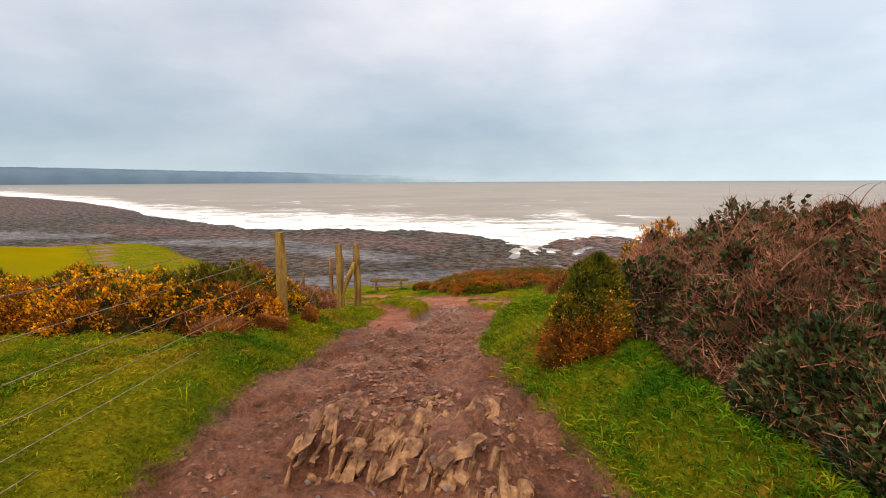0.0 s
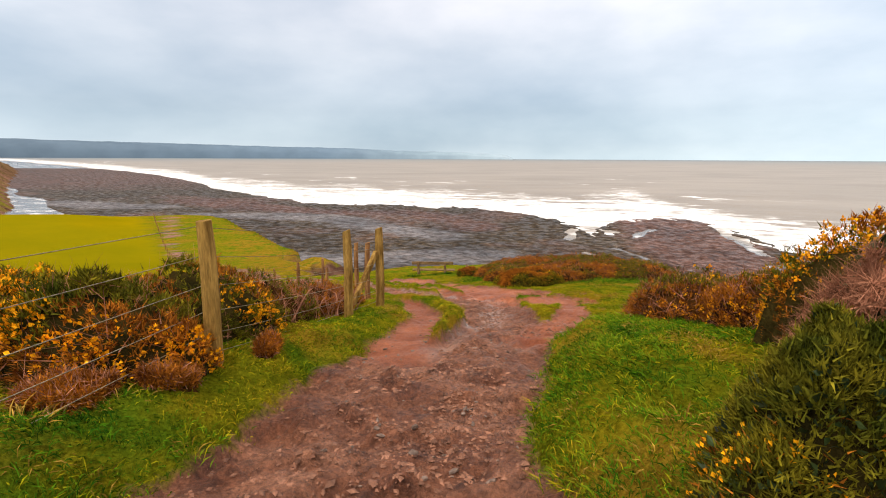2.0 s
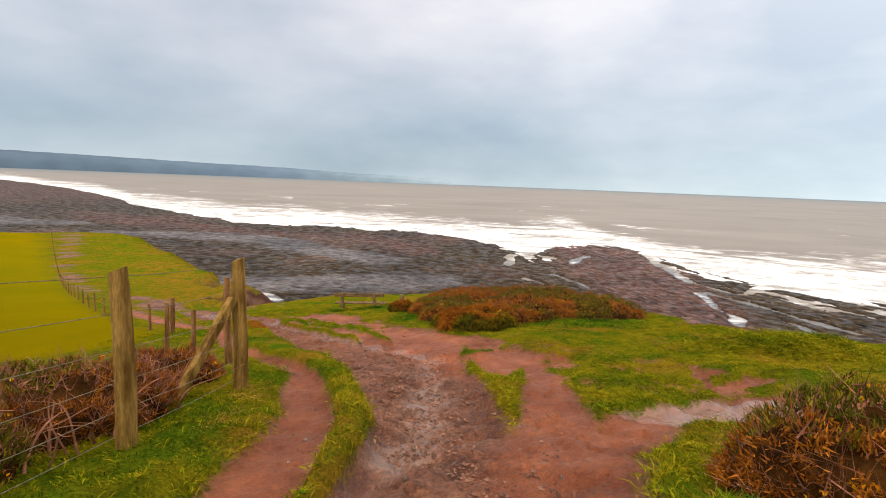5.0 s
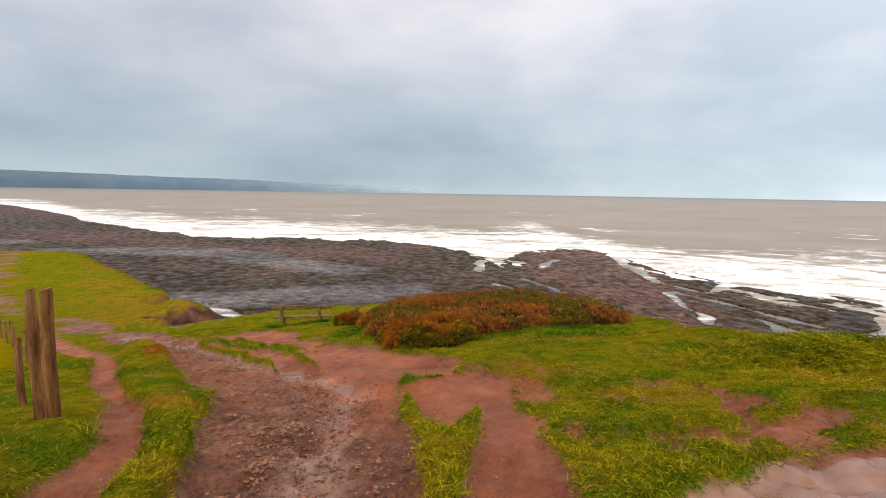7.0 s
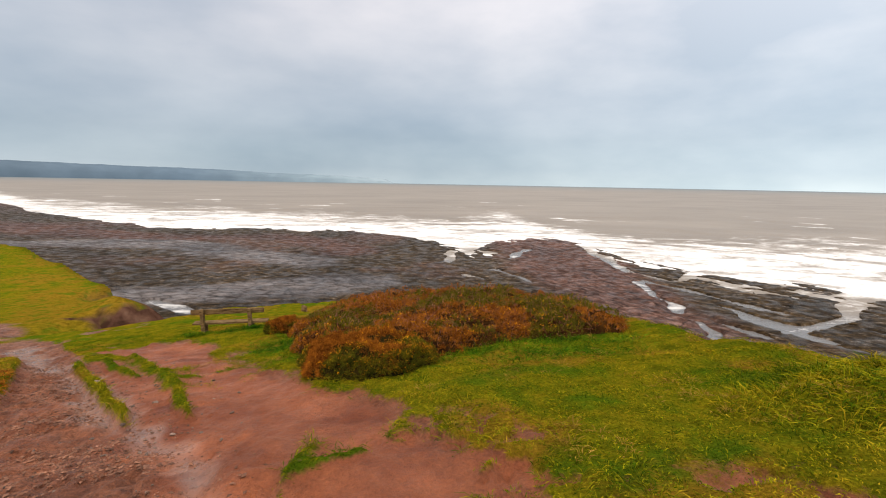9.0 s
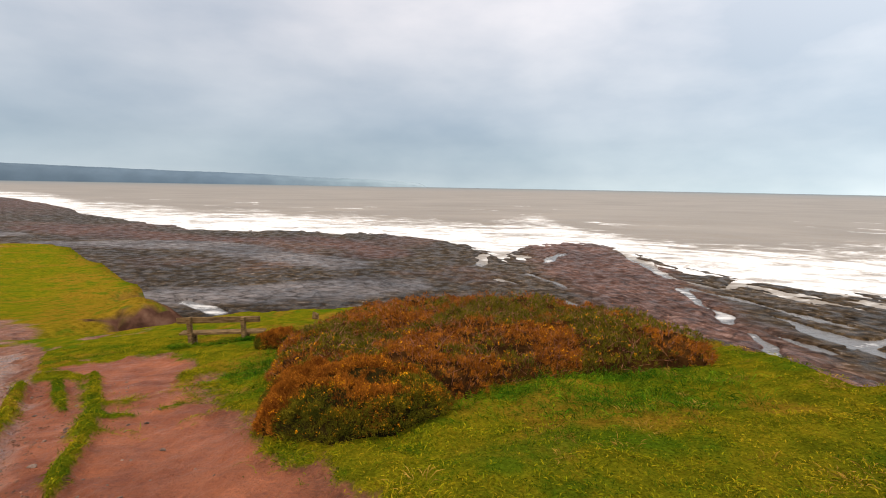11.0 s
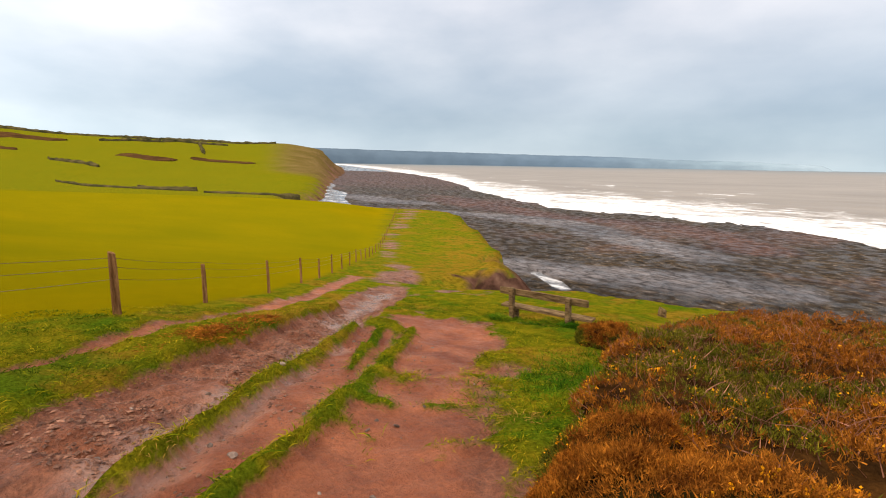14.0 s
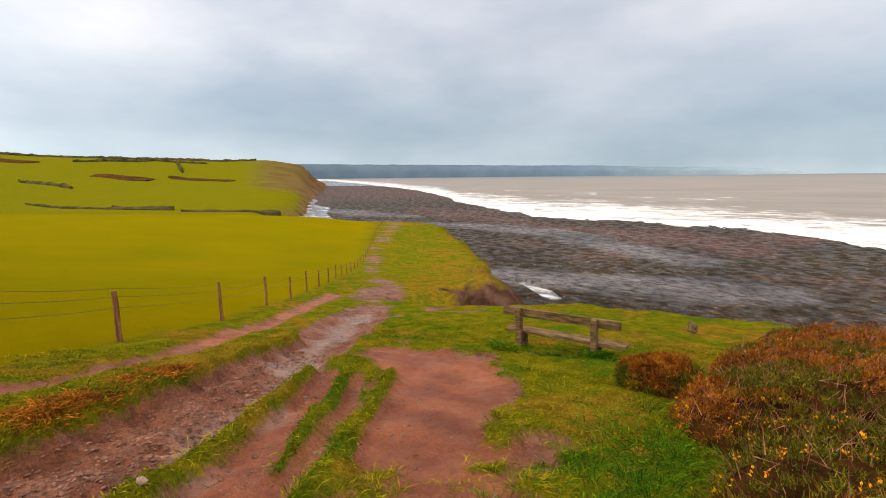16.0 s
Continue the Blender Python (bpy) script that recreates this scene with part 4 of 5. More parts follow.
# ---- bench ----
def plank(a, b, width, thick, up, mat, name):
    """A board from a to b with its width along up, worn at the corners."""
    a, b, up = Vector(a), Vector(b), Vector(up).normalized()
    d = (b - a).normalized()
    s = d.cross(up).normalized()
    bm = bmesh.new()
    rows = []
    for k in range(9):
        c = a.lerp(b, k / 8)
        w = width * (1 + 0.03 * math.sin(k * 2.1))
        rows.append([bm.verts.new(c + up * (i * w / 2) + s * (j * thick / 2)) for i, j in ((1, 1), (-1, 1), (-1, -1), (1, -1))])
    for p, q in zip(rows, rows[1:]):
        for j in range(4):
            bm.faces.new((p[j], p[(j + 1) % 4], q[(j + 1) % 4], q[j]))
    bm.faces.new(rows[0][::-1])
    bm.faces.new(rows[-1])
    bmesh.ops.recalc_face_normals(bm, faces=bm.faces)
    bmesh.ops.bevel(bm, geom=[e for e in bm.edges if e.calc_face_angle(0) > 0.8], offset=0.008, segments=2, affect="EDGES")
    return solid(name, bm, mat)


def build_bench():
    z = -4.8
    bench = thing("bench", (-3.2, 27.1, z), "weathered wooden bench facing the sea on worn turf", "bench")
    part("backrest", plank((-4.32, 27.15, -4.16), (-2.06, 27.2, -4.12), 0.17, 0.05, (0, -0.12, 1), OLD_OAK, "backrest"), bench)
    part("seat", plank((-4.3, 27.32, -4.56), (-1.98, 27.36, -4.52), 0.3, 0.055, (0, 1, 0.03), OLD_OAK, "seat"), bench)
    for x, y in ((-3.95, 27.06), (-2.5, 27.1)):
        part("leg", plank((x, y + 0.1, z - 0.25), (x, y - 0.0, -4.04), 0.13, 0.11, (0, 1, 0), OLD_OAK, "leg"), bench)
        part("seat_bearer", plank((x, y - 0.02, -4.65), (x, y + 0.42, -4.63), 0.10, 0.08, (0, 0, 1), OLD_OAK, "seat_bearer"), bench)
        part("brace", plank((x, y + 0.1, -4.95), (x, y + 0.4, -4.69), 0.08, 0.07, (0, 0.6, 0.8), OLD_OAK, "brace"), bench)
        part("front_leg", plank((x, y + 0.33, z - 0.45), (x, y + 0.3, -4.66), 0.11, 0.10, (0, 1, 0), OLD_OAK, "front_leg"), bench)


build_bench()


# ---- bushes ----
def canopy(x, y, blobs, seed, rough=0.55):
    """The height of a bush's outline above the turf."""
    top = np.zeros(np.shape(x))
    wx, wy = x + 0.25 * (fbm(x * 1.7, y * 1.7, seed + 1, 3) - 0.5), y + 0.25 * (fbm(x * 1.7, y * 1.7, seed + 2, 3) - 0.5)
    for bx, by, rx, ry, hh in blobs:
        d = ((wx - bx) / rx) ** 2 + ((wy - by) / ry) ** 2
        top = np.maximum(top, hh * np.clip(1 - d, 0, 1) ** 0.42)
    lumps = 0.55 * fbm(x * 2.2, y * 2.2, seed, 3, 0.6) + 0.45 * fbm(x * 6.5, y * 6.5, seed + 5, 3, 0.6)
    return top * (1 - rough + 2 * rough * lumps)


def spread(blobs, count, rng):
    w = np.array([rx * ry for _, _, rx, ry, _ in blobs])
    k = rng.choice(len(blobs), count, p=w / w.sum())
    q = np.array(blobs)[k]
    a, r = rng.random(count) * 2 * np.pi, np.sqrt(rng.random(count)) * 0.99
    r = np.where(rng.random(count) < 0.42, 0.8 + 0.22 * rng.random(count), r)
    return q[:, 0] + q[:, 2] * r * np.cos(a), q[:, 1] + q[:, 3] * r * np.sin(a)


def unit(v):
    return v / np.maximum(np.linalg.norm(v, axis=1, keepdims=True), 1e-6)


def blades(origin, way, length, width, rng, name, mat, wide=False):
    """One sliver each, from its root along its way; wide ones are leaf-shaped."""
    side = unit(np.cross(way, rng.normal(size=way.shape)))
    L, w = length[:, None], width[:, None]
    if wide:
        fold = unit(np.cross(way, side)) * w * 0.35
        v = np.stack([origin, origin + way * L * 0.5 + side * w + fold, origin + way * L, origin + way * L * 0.5 - side * w + fold], 1)
        return mesh_of(name, v.reshape(-1, 3), np.arange(len(origin) * 4).reshape(-1, 4), mat)
    v = np.stack([origin - side * w, origin + side * w, origin + way * L], 1)
    return mesh_of(name, v.reshape(-1, 3), np.arange(len(origin) * 3).reshape(-1, 3), mat)


def on_canopy(blobs, seed, count, rng, depth=0.08, cluster=1):
    """Roots and outward directions over a bush; cluster: how many share one tuft."""
    x, y = spread(blobs, int(count * 1.15 / cluster), rng)
    z = canopy(x, y, blobs, seed)
    e = 0.05
    gx = (canopy(x + e, y, blobs, seed) - canopy(x - e, y, blobs, seed)) / (2 * e)
    gy = (canopy(x, y + e, blobs, seed) - canopy(x, y - e, blobs, seed)) / (2 * e)
    steep = np.minimum(np.hypot(gx, gy), 4)
    n = unit(np.stack([-gx, -gy, np.ones_like(gx)], 1))
    flank = smooth(0.6, 2.0, steep)
    fall = rng.random(len(x)) * z * 0.95 * flank + rng.random(len(x)) ** 2 * depth
    ok = z > 0.05
    z = np.maximum(z - fall, 0.02 + 0.1 * rng.random(len(x)))
    x, y, z, n = x[ok], y[ok], z[ok], n[ok]
    p = np.stack([x, y, ground_height(x, y) + z], 1)
    if cluster > 1:
        p, n = np.repeat(p, cluster, 0), np.repeat(n, cluster, 0)
        p = p + rng.normal(size=p.shape) * 0.014
    return p, n


def bush(name, label, blobs, seed, layers, core=THICKET, grain=0.09, category="bush", group=""):
    """layers: (part, material, count, length, width, wide, lean, patch)"""
    rng = np.random.default_rng(seed)
    bx, by = float(np.mean([b[0] for b in blobs])), float(np.mean([b[1] for b in blobs]))
    ob = thing(name, (bx, by, h(bx, by)), label, category, group)
    x0, x1 = min(b[0] - b[2] for b in blobs) - 0.2, max(b[0] + b[2] for b in blobs) + 0.2
    y0, y1 = min(b[1] - b[3] for b in blobs) - 0.2, max(b[1] + b[3] for b in blobs) + 0.2
    nx, ny = max(8, int((x1 - x0) / grain)), max(8, int((y1 - y0) / grain))
    x, y = np.meshgrid(np.linspace(x0, x1, nx), np.linspace(y0, y1, ny))
    # solid core under the sprigs, coloured dark so the gaps look shaded
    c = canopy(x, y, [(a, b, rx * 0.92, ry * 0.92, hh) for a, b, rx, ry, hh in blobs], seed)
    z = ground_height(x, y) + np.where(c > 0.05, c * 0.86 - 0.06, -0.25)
    part("shade_core", mesh_of("shade_core", np.stack([x, y, z], -1).reshape(-1, 3), grid_faces(ny, nx), core, shade=True), ob, "dense twig core, coloured dark as shade between the sprigs")
    for pname, mat, count, length, width, wide, lean, patch in layers:
        cluster = 12 if pname.endswith("foliage") else 5 if pname == "blossom" else 1
        p, n = on_canopy(blobs, seed, count, rng, 0.02 if pname == "blossom" else 0.08, cluster)
        if patch:
            keep = (fbm(p[:, 0] * patch[0], p[:, 1] * patch[0] + p[:, 2], seed + patch[2], 3) - patch[1]) * (patch[3] if len(patch) > 3 else 1) > rng.normal(size=len(p)) * 0.03
            p, n = p[keep], n[keep]
        if len(p) < 4:
            continue
        way = unit(n * lean + rng.normal(size=n.shape) * 0.6 + np.array([0, 0, 0.45]))
        L = length * (0.55 + 0.9 * rng.random(len(p)))
        W = width * (0.7 + 0.6 * rng.random(len(p)))
        part(pname, blades(p - way * L[:, None] * (0.15 if cluster > 1 else 0.4), way, L, W, rng, pname, mat, wide), ob, kind="stuff")
    return ob


def gorse_layers(n, brown, flower, size=1.0, flower_patch=(1.1, 0.47, 4)):
    """Green and browned spines in patches of their own, and clusters of flowers."""
    cut = 0.5 + 0.3 * (brown - 0.5)
    out = [("green_foliage", GORSE, int(n * 0.62), 0.062 * size, 0.0062 * size, False, 0.9, (0.9, cut, 2)),
           ("brown_foliage", RUST, int(n * 0.62), 0.062 * size, 0.0062 * size, False, 0.9, (0.9, cut, 2, -1))]
    if flower:
        out.append(("blossom", BLOOM, int(flower * 1.5), 0.030 * size, 0.014 * size, True, 1.5, flower_patch))
    return out


bush("gorse_bush", "dense green gorse bush covered in yellow flowers behind wire",
     [(-2.75, 5.6, 0.8, 0.65, 0.66), (-3.9, 5.7, 1.2, 0.9, 0.68), (-5.5, 6.2, 1.5, 1.2, 0.66), (-2.95, 6.95, 0.85, 0.9, 0.7), (-7.7, 7.3, 2.0, 1.5, 0.6)], 101,
     gorse_layers(190000, 0.50, 42000, 1.0, (1.3, 0.50, 4)) + [("twig_mass", TWIG, 4000, 0.25, 0.004, False, 0.7, None)], GREEN_SHADE)
bush("dead_gorse", "brown leggy gorse scrub along the fence, green on top",
     [(-3.2, 8.5, 0.85, 1.1, 0.66), (-3.35, 10.4, 0.9, 1.3, 0.58), (-5.0, 9.4, 1.6, 1.7, 0.6), (-3.5, 12.3, 0.8, 1.0, 0.45), (-6.8, 10.6, 1.6, 1.6, 0.5)], 131,
     gorse_layers(90000, 0.72, 1200) + [("twig_mass", TWIG, 14000, 0.24, 0.0045, False, 0.7, None)], BROWN_SHADE)
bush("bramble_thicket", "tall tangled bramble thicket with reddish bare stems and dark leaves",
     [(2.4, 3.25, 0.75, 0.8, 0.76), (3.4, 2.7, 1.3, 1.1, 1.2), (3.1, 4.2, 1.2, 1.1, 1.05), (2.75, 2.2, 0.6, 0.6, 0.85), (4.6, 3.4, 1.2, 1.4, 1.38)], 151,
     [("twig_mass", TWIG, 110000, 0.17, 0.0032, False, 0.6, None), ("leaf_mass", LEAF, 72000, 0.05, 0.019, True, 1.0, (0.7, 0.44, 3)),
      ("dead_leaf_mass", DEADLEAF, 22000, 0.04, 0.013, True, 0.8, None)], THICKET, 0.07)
bush("gorse_bush", "small dark gorse bush with few yellow flowers on the bank",
     [(1.2, 3.9, 0.4, 0.38, 0.6), (1.45, 4.15, 0.35, 0.35, 0.6)], 171,
     gorse_layers(130000, 0.40, 4200, 0.6, (2.4, 0.53, 4)) + [("leaf_mass", LEAF, 3000, 0.04, 0.014, True, 1.0, None)], GREEN_SHADE, 0.05)
bush("gorse_bush", "gorse bush with a bright yellow crown behind brambles",
     [(3.0, 6.4, 0.55, 0.55, 1.04), (3.7, 6.3, 0.8, 0.8, 0.85)], 191, gorse_layers(36000, 0.56, 7000, 0.85, (1.0, 0.40, 4)), GREEN_SHADE)
bush("bramble_bush", "low dark green bramble with red stems leaning on gorse", [(1.9, 3.95, 0.5, 0.45, 0.62), (2.2, 4.3, 0.45, 0.45, 0.66)], 193,
     [("leaf_mass", LEAF, 15000, 0.045, 0.018, True, 1.0, None), ("twig_mass", TWIG, 9000, 0.17, 0.003, False, 0.6, None), ("dead_leaf_mass", DEADLEAF, 3000, 0.04, 0.013, True, 0.8, None)], THICKET, 0.05)
bush("bramble_bush", "dark leafy bramble skirt straggling into the grass", [(2.15, 2.45, 0.5, 0.5, 0.52), (2.15, 1.75, 0.5, 0.55, 0.5), (2.6, 2.0, 0.5, 0.6, 0.75)], 197,
     [("leaf_mass", LEAF, 24000, 0.05, 0.019, True, 1.0, None), ("twig_mass", TWIG, 6000, 0.18, 0.003, False, 0.6, None), ("dead_leaf_mass", DEADLEAF, 4500, 0.04, 0.013, True, 0.8, None)], THICKET, 0.05)
bush("bramble_scrub", "pale tangle of leafless bramble stems over brown scrub",
     [(2.35, 4.75, 0.6, 0.65, 0.72), (2.9, 5.4, 0.8, 0.8, 0.85), (3.7, 5.2, 0.9, 0.9, 0.95)], 195,
     [("twig_mass", TWIG, 42000, 0.2, 0.0034, False, 0.6, None), ("leaf_mass", LEAF, 9000, 0.05, 0.018, True, 1.0, (1.0, 0.48, 3)),
      ("brown_foliage", RUST, 14000, 0.05, 0.005, False, 0.8, (1.0, 0.5, 6))], THICKET, 0.07)
bush("gorse_bush", "rust-brown gorse bush dotted with yellow flowers on the turf bank",
     [(2.55, 8.35, 0.75, 0.6, 0.6), (3.5, 7.7, 1.0, 0.9, 0.75), (4.7, 8.3, 1.3, 1.1, 0.8)], 211,
     gorse_layers(100000, 0.6, 7000, 0.85) + [("twig_mass", TWIG, 7000, 0.22, 0.004, False, 0.7, None)], BROWN_SHADE)
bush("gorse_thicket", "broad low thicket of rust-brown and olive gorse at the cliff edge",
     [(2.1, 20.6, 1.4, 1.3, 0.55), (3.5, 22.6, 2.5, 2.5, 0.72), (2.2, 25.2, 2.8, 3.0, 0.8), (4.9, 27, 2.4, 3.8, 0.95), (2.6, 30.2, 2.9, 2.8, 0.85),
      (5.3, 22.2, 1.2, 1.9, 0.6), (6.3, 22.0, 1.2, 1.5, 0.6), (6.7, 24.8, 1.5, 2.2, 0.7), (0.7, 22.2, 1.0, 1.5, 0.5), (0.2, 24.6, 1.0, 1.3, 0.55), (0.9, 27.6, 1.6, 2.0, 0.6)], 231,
     gorse_layers(640000, 0.52, 8000, 0.72, (0.5, 0.56, 4)) + [("twig_mass", TWIG, 15000, 0.22, 0.004, False, 0.7, None)], BROWN_SHADE, 0.09)
bush("gorse_bush", "low olive gorse bush with yellow flowers beside the track",
     [(1.55, 19.35, 1.15, 0.95, 0.5), (0.75, 20.3, 0.6, 0.9, 0.42)], 241, gorse_layers(170000, 0.48, 3000, 0.58, (1.2, 0.5, 4)), GREEN_SHADE)
bush("gorse_bush", "small rust-brown gorse bush beside the bench", [(-1.1, 25.75, 0.62, 0.6, 0.4)], 251, gorse_layers(26000, 0.62, 900, 0.8), BROWN_SHADE)


bush("dead_gorse", "withered rust-brown gorse sprigs at the foot of a fence post", [(-1.8, 6.25, 0.12, 0.14, 0.17), (-2.0, 5.2, 0.16, 0.2, 0.13), (-2.4, 4.85, 0.26, 0.24, 0.18)], 271,
     [("brown_foliage", RUST, 20000, 0.045, 0.0045, False, 0.7, None), ("twig_mass", TWIG, 1800, 0.16, 0.004, False, 0.5, None)], BROWN_SHADE, 0.05)


def cane_mesh(start, az, reach, rise, radius, seed, bend=2.3):
    bm = bmesh.new()
    prev = None
    for i in range(15):
        t = i / 14
        c = Vector((start[0] + math.cos(az + 0.5 * math.sin(3 * t + seed)) * reach * t ** 1.2, start[1] + math.sin(az + 0.5 * math.sin(3 * t + seed)) * reach * t ** 1.2,
                    start[2] + rise * math.sin(t * bend) + 0.02 * math.sin(9 * t + seed)))
        rad = radius * (1 - 0.75 * t)
        ring = [bm.verts.new(c + Vector((rad * math.cos(a), rad * math.sin(a), 0.3 * rad * math.sin(2 * a)))) for a in (0, 1.57, 3.14, 4.71)]
        if prev:
            for j in range(4):
                bm.faces.new((prev[j], prev[(j + 1) % 4], ring[(j + 1) % 4], ring[j]))
        prev = ring
    return solid("cane", bm, TWIG, True)


def arching_canes():
    rng = random.Random(5)
    home = bpy.data.objects["bramble_thicket"]
    for k in range(26):
        x, y = rng.uniform(2.0, 4.2), rng.uniform(2.2, 4.6)
        top = float(canopy(np.array([x]), np.array([y]), [(2.35, 3.2, 0.85, 0.85, 1.0), (3.4, 2.6, 1.4, 1.3, 1.38), (3.1, 4.2, 1.2, 1.1, 1.05)], 151)[0])
        rise = rng.uniform(0.45, 0.72) if k < 7 else rng.uniform(0.15, 0.34)
        part("cane", cane_mesh((x, y, h(x, y) + top * 0.8), rng.uniform(0, 6.28), rng.uniform(0.3, 0.7), rise, 0.0075, k), home, "long arching bare cane")
    low = bpy.data.objects["gorse_thicket"]
    for k in range(70):
        x, y = rng.uniform(0.8, 5.6), rng.uniform(20.6, 27.0)
        part("limb", cane_mesh((x, y, h(x, y) + rng.uniform(0.3, 0.48)), rng.uniform(0, 6.28), rng.uniform(0.3, 0.7), rng.uniform(0.1, 0.3), rng.uniform(0.005, 0.011), k, 2.6), low, "crooked bare brown limb")
    scrub = bpy.data.objects["dead_gorse"]
    for k in range(46):
        x, y = rng.uniform(-2.9, -2.35), rng.uniform(6.6, 11.2)
        part("limb", cane_mesh((x, y, h(x, y)), rng.uniform(-1.2, 1.8) + (3.14 if k % 3 else 0), rng.uniform(0.25, 0.7), rng.uniform(0.2, 0.5), rng.uniform(0.008, 0.018), k, 1.7), scrub, "twisted bare red-brown limb")


arching_canes()


# ---- grass ----
def turf(name, label, n, box, length, width, mat, seed, keep, lean=0.5, clump=16, spread_by=0.05):
    """Blades in clumps, each clump fanning out from its middle and drooping at the tips."""
    rng = np.random.default_rng(seed)
    k = n // clump
    cx, cy = rng.uniform(box[0], box[1], k), rng.uniform(box[2], box[3], k)
    ok = rng.random(k) < keep(cx, cy, mud_mask(cx, cy))
    cx, cy = np.repeat(cx[ok], clump), np.repeat(cy[ok], clump)
    big = np.repeat(0.55 + 0.9 * rng.random(int(ok.sum())), clump)
    ox, oy = rng.normal(size=len(cx)) * spread_by * big, rng.normal(size=len(cx)) * spread_by * big
    x, y = cx + ox, cy + oy
    mud = mud_mask(x, y)
    ok = (mud < 0.4 + 0.5 * rng.random(len(x)) ** 2) & (cliff_drop(x, y) <= 0.3) & (scar(x, y) < 0.2)
    x, y, ox, oy, big, mud = x[ok], y[ok], ox[ok], oy[ok], big[ok], mud[ok]
    p = np.stack([x, y, ground_height(x, y, mud) - 0.01], 1)
    flow = np.stack([fbm(x * 0.9, y * 0.9, seed + 1, 2) - 0.5, fbm(x * 0.9, y * 0.9, seed + 2, 2) - 0.5, np.zeros(len(x))], 1) * 1.5
    fan = np.stack([ox, oy, np.zeros(len(x))], 1) / spread_by * 0.6
    way = unit(np.array([0, 0, 1.0]) + lean * (flow + fan + rng.normal(size=p.shape) * 0.45))
    way[:, 2] = np.abs(way[:, 2]) + 0.1
    way = unit(way)
    L = (length * big * (0.35 + 1.3 * fbm(x * 2.5, y * 2.5, seed + 3, 3)) * (0.6 + 0.8 * rng.random(len(x))))[:, None]
    w = (width * (0.7 + 0.6 * rng.random(len(x))))[:, None]
    side = unit(np.cross(way, rng.normal(size=way.shape)))
    mid, out = p + way * L * 0.55, unit(way * np.array([1, 1, 0]) + 1e-4)
    tip = p + way * L * 0.8 + out * L * 0.35 * lean - np.array([0, 0, 0.12]) * L * lean
    v = np.stack([p, mid + side * w, tip, mid - side * w], 1)
    me = mesh_of(name, v.reshape(-1, 3), np.arange(len(p) * 4).reshape(-1, 4), mat)
    tagged(new(name, me), label, "grass", kind="stuff")


def verge(x, y, mud):
    return np.clip(1.65 - 0.28 * np.abs(x + 0.2), 0.15, 1) * (1 - 0.65 * smooth(0.2, 0.6, x) * smooth(6.5, 4.5, y))


turf("verge_grass", "short green grass on the verges of the track", 220000, (-5.5, 4.5, 0.8, 13), 0.055, 0.0034, GRASS, 301, verge, 0.8)
turf("lush_grass", "lush bright green grass on the bank", 90000, (0.2, 3.4, 1.0, 8.2), 0.075, 0.0036, LUSH, 303, lambda x, y, mud: np.maximum(smooth(0.42, 0.6, fbm(x, y, 5, 3)) * 0.8 + 0.1, smooth(5.5, 4.0, y)), 1.0)
turf("lush_grass", "bright green grass at the foot of the fence", 40000, (-3.2, -1.2, 1.0, 9.0), 0.065, 0.0036, LUSH, 304, lambda x, y, mud: smooth(0.5, 0.64, fbm(x * 1.3, y * 0.9, 6, 3)), 1.0)
turf("verge_tussocks", "longer drooping grass overhanging the edges of the track", 230000, (-6.5, 4.0, 1.0, 24), 0.095, 0.0036, GRASS, 311,
     lambda x, y, mud: smooth(0.0, 0.12, mud) * 0.9, 1.2, 24, 0.06)
turf("dry_grass", "straw-coloured dead grass in tussocks", 90000, (-6, 9, 0.8, 24), 0.08, 0.0034, STRAW, 305, lambda x, y, mud: smooth(0.54, 0.68, fbm(x * 1.1, y * 1.1, 15, 4)), 1.1, 24)
turf("clifftop_grass", "short green turf on the cliff top", 150000, (-9, 10, 18, 30), 0.05, 0.005, GRASS, 307, lambda x, y, mud: 0.95 + 0 * x, 0.9)
turf("trodden_grass", "short trodden grass thinning into bare mud", 170000, (0.4, 8.5, 9.5, 18.5), 0.036, 0.0045, GRASS, 308, lambda x, y, mud: 0.95 + 0 * x, 1.1, 12, 0.04)
turf("dead_bracken", "flattened orange-brown bracken along the bank of the track", 32000, (-6.4, -4.2, 19.0, 22.2), 0.09, 0.005, RUST, 315,
     lambda x, y, mud: smooth(-0.1, 0.05, line(x, y, [(-4.65, 19.4, 0.1), (-5.2, 20.4, 0.16), (-5.9, 21.6, 0.1)])) * smooth(0.42, 0.56, fbm(x * 2, y * 2, 35, 3)), 1.3, 20, 0.06)
turf("bench_tufts", "dark grass tufts round the feet of the bench", 30000, (-4.4, -2.1, 26.6, 27.5), 0.13, 0.005, LUSH, 317,
     lambda x, y, mud: np.maximum.reduce([line_area(x, y, a, b, 0.32, 0.25) for a, b in ((-3.95, 26.95), (-2.5, 27.0), (-3.15, 26.72), (-4.25, 27.1))]), 0.9, 20, 0.06)
turf("long_grass", "yellowish wind-bent tussocks along the top of the slope", 26000, (5.4, 9.8, 14.3, 17.0), 0.15, 0.005, GRASS, 313, lambda x, y, mud: line_area(x, y, 7.6, 15.6, 2.4, 1.5), 1.3, 30, 0.09)
turf("sheltered_grass", "dark green lush grass beside the gorse", 60000, (-1.8, 7.5, 17, 26), 0.13, 0.004, LUSH, 309,
     lambda x, y, mud: np.clip(line_area(x, y, -0.7, 23.2, 1.3, 2.4) + line_area(x, y, 4.6, 19.6, 2.8, 1.3), 0, 1), 0.9, 20, 0.07)


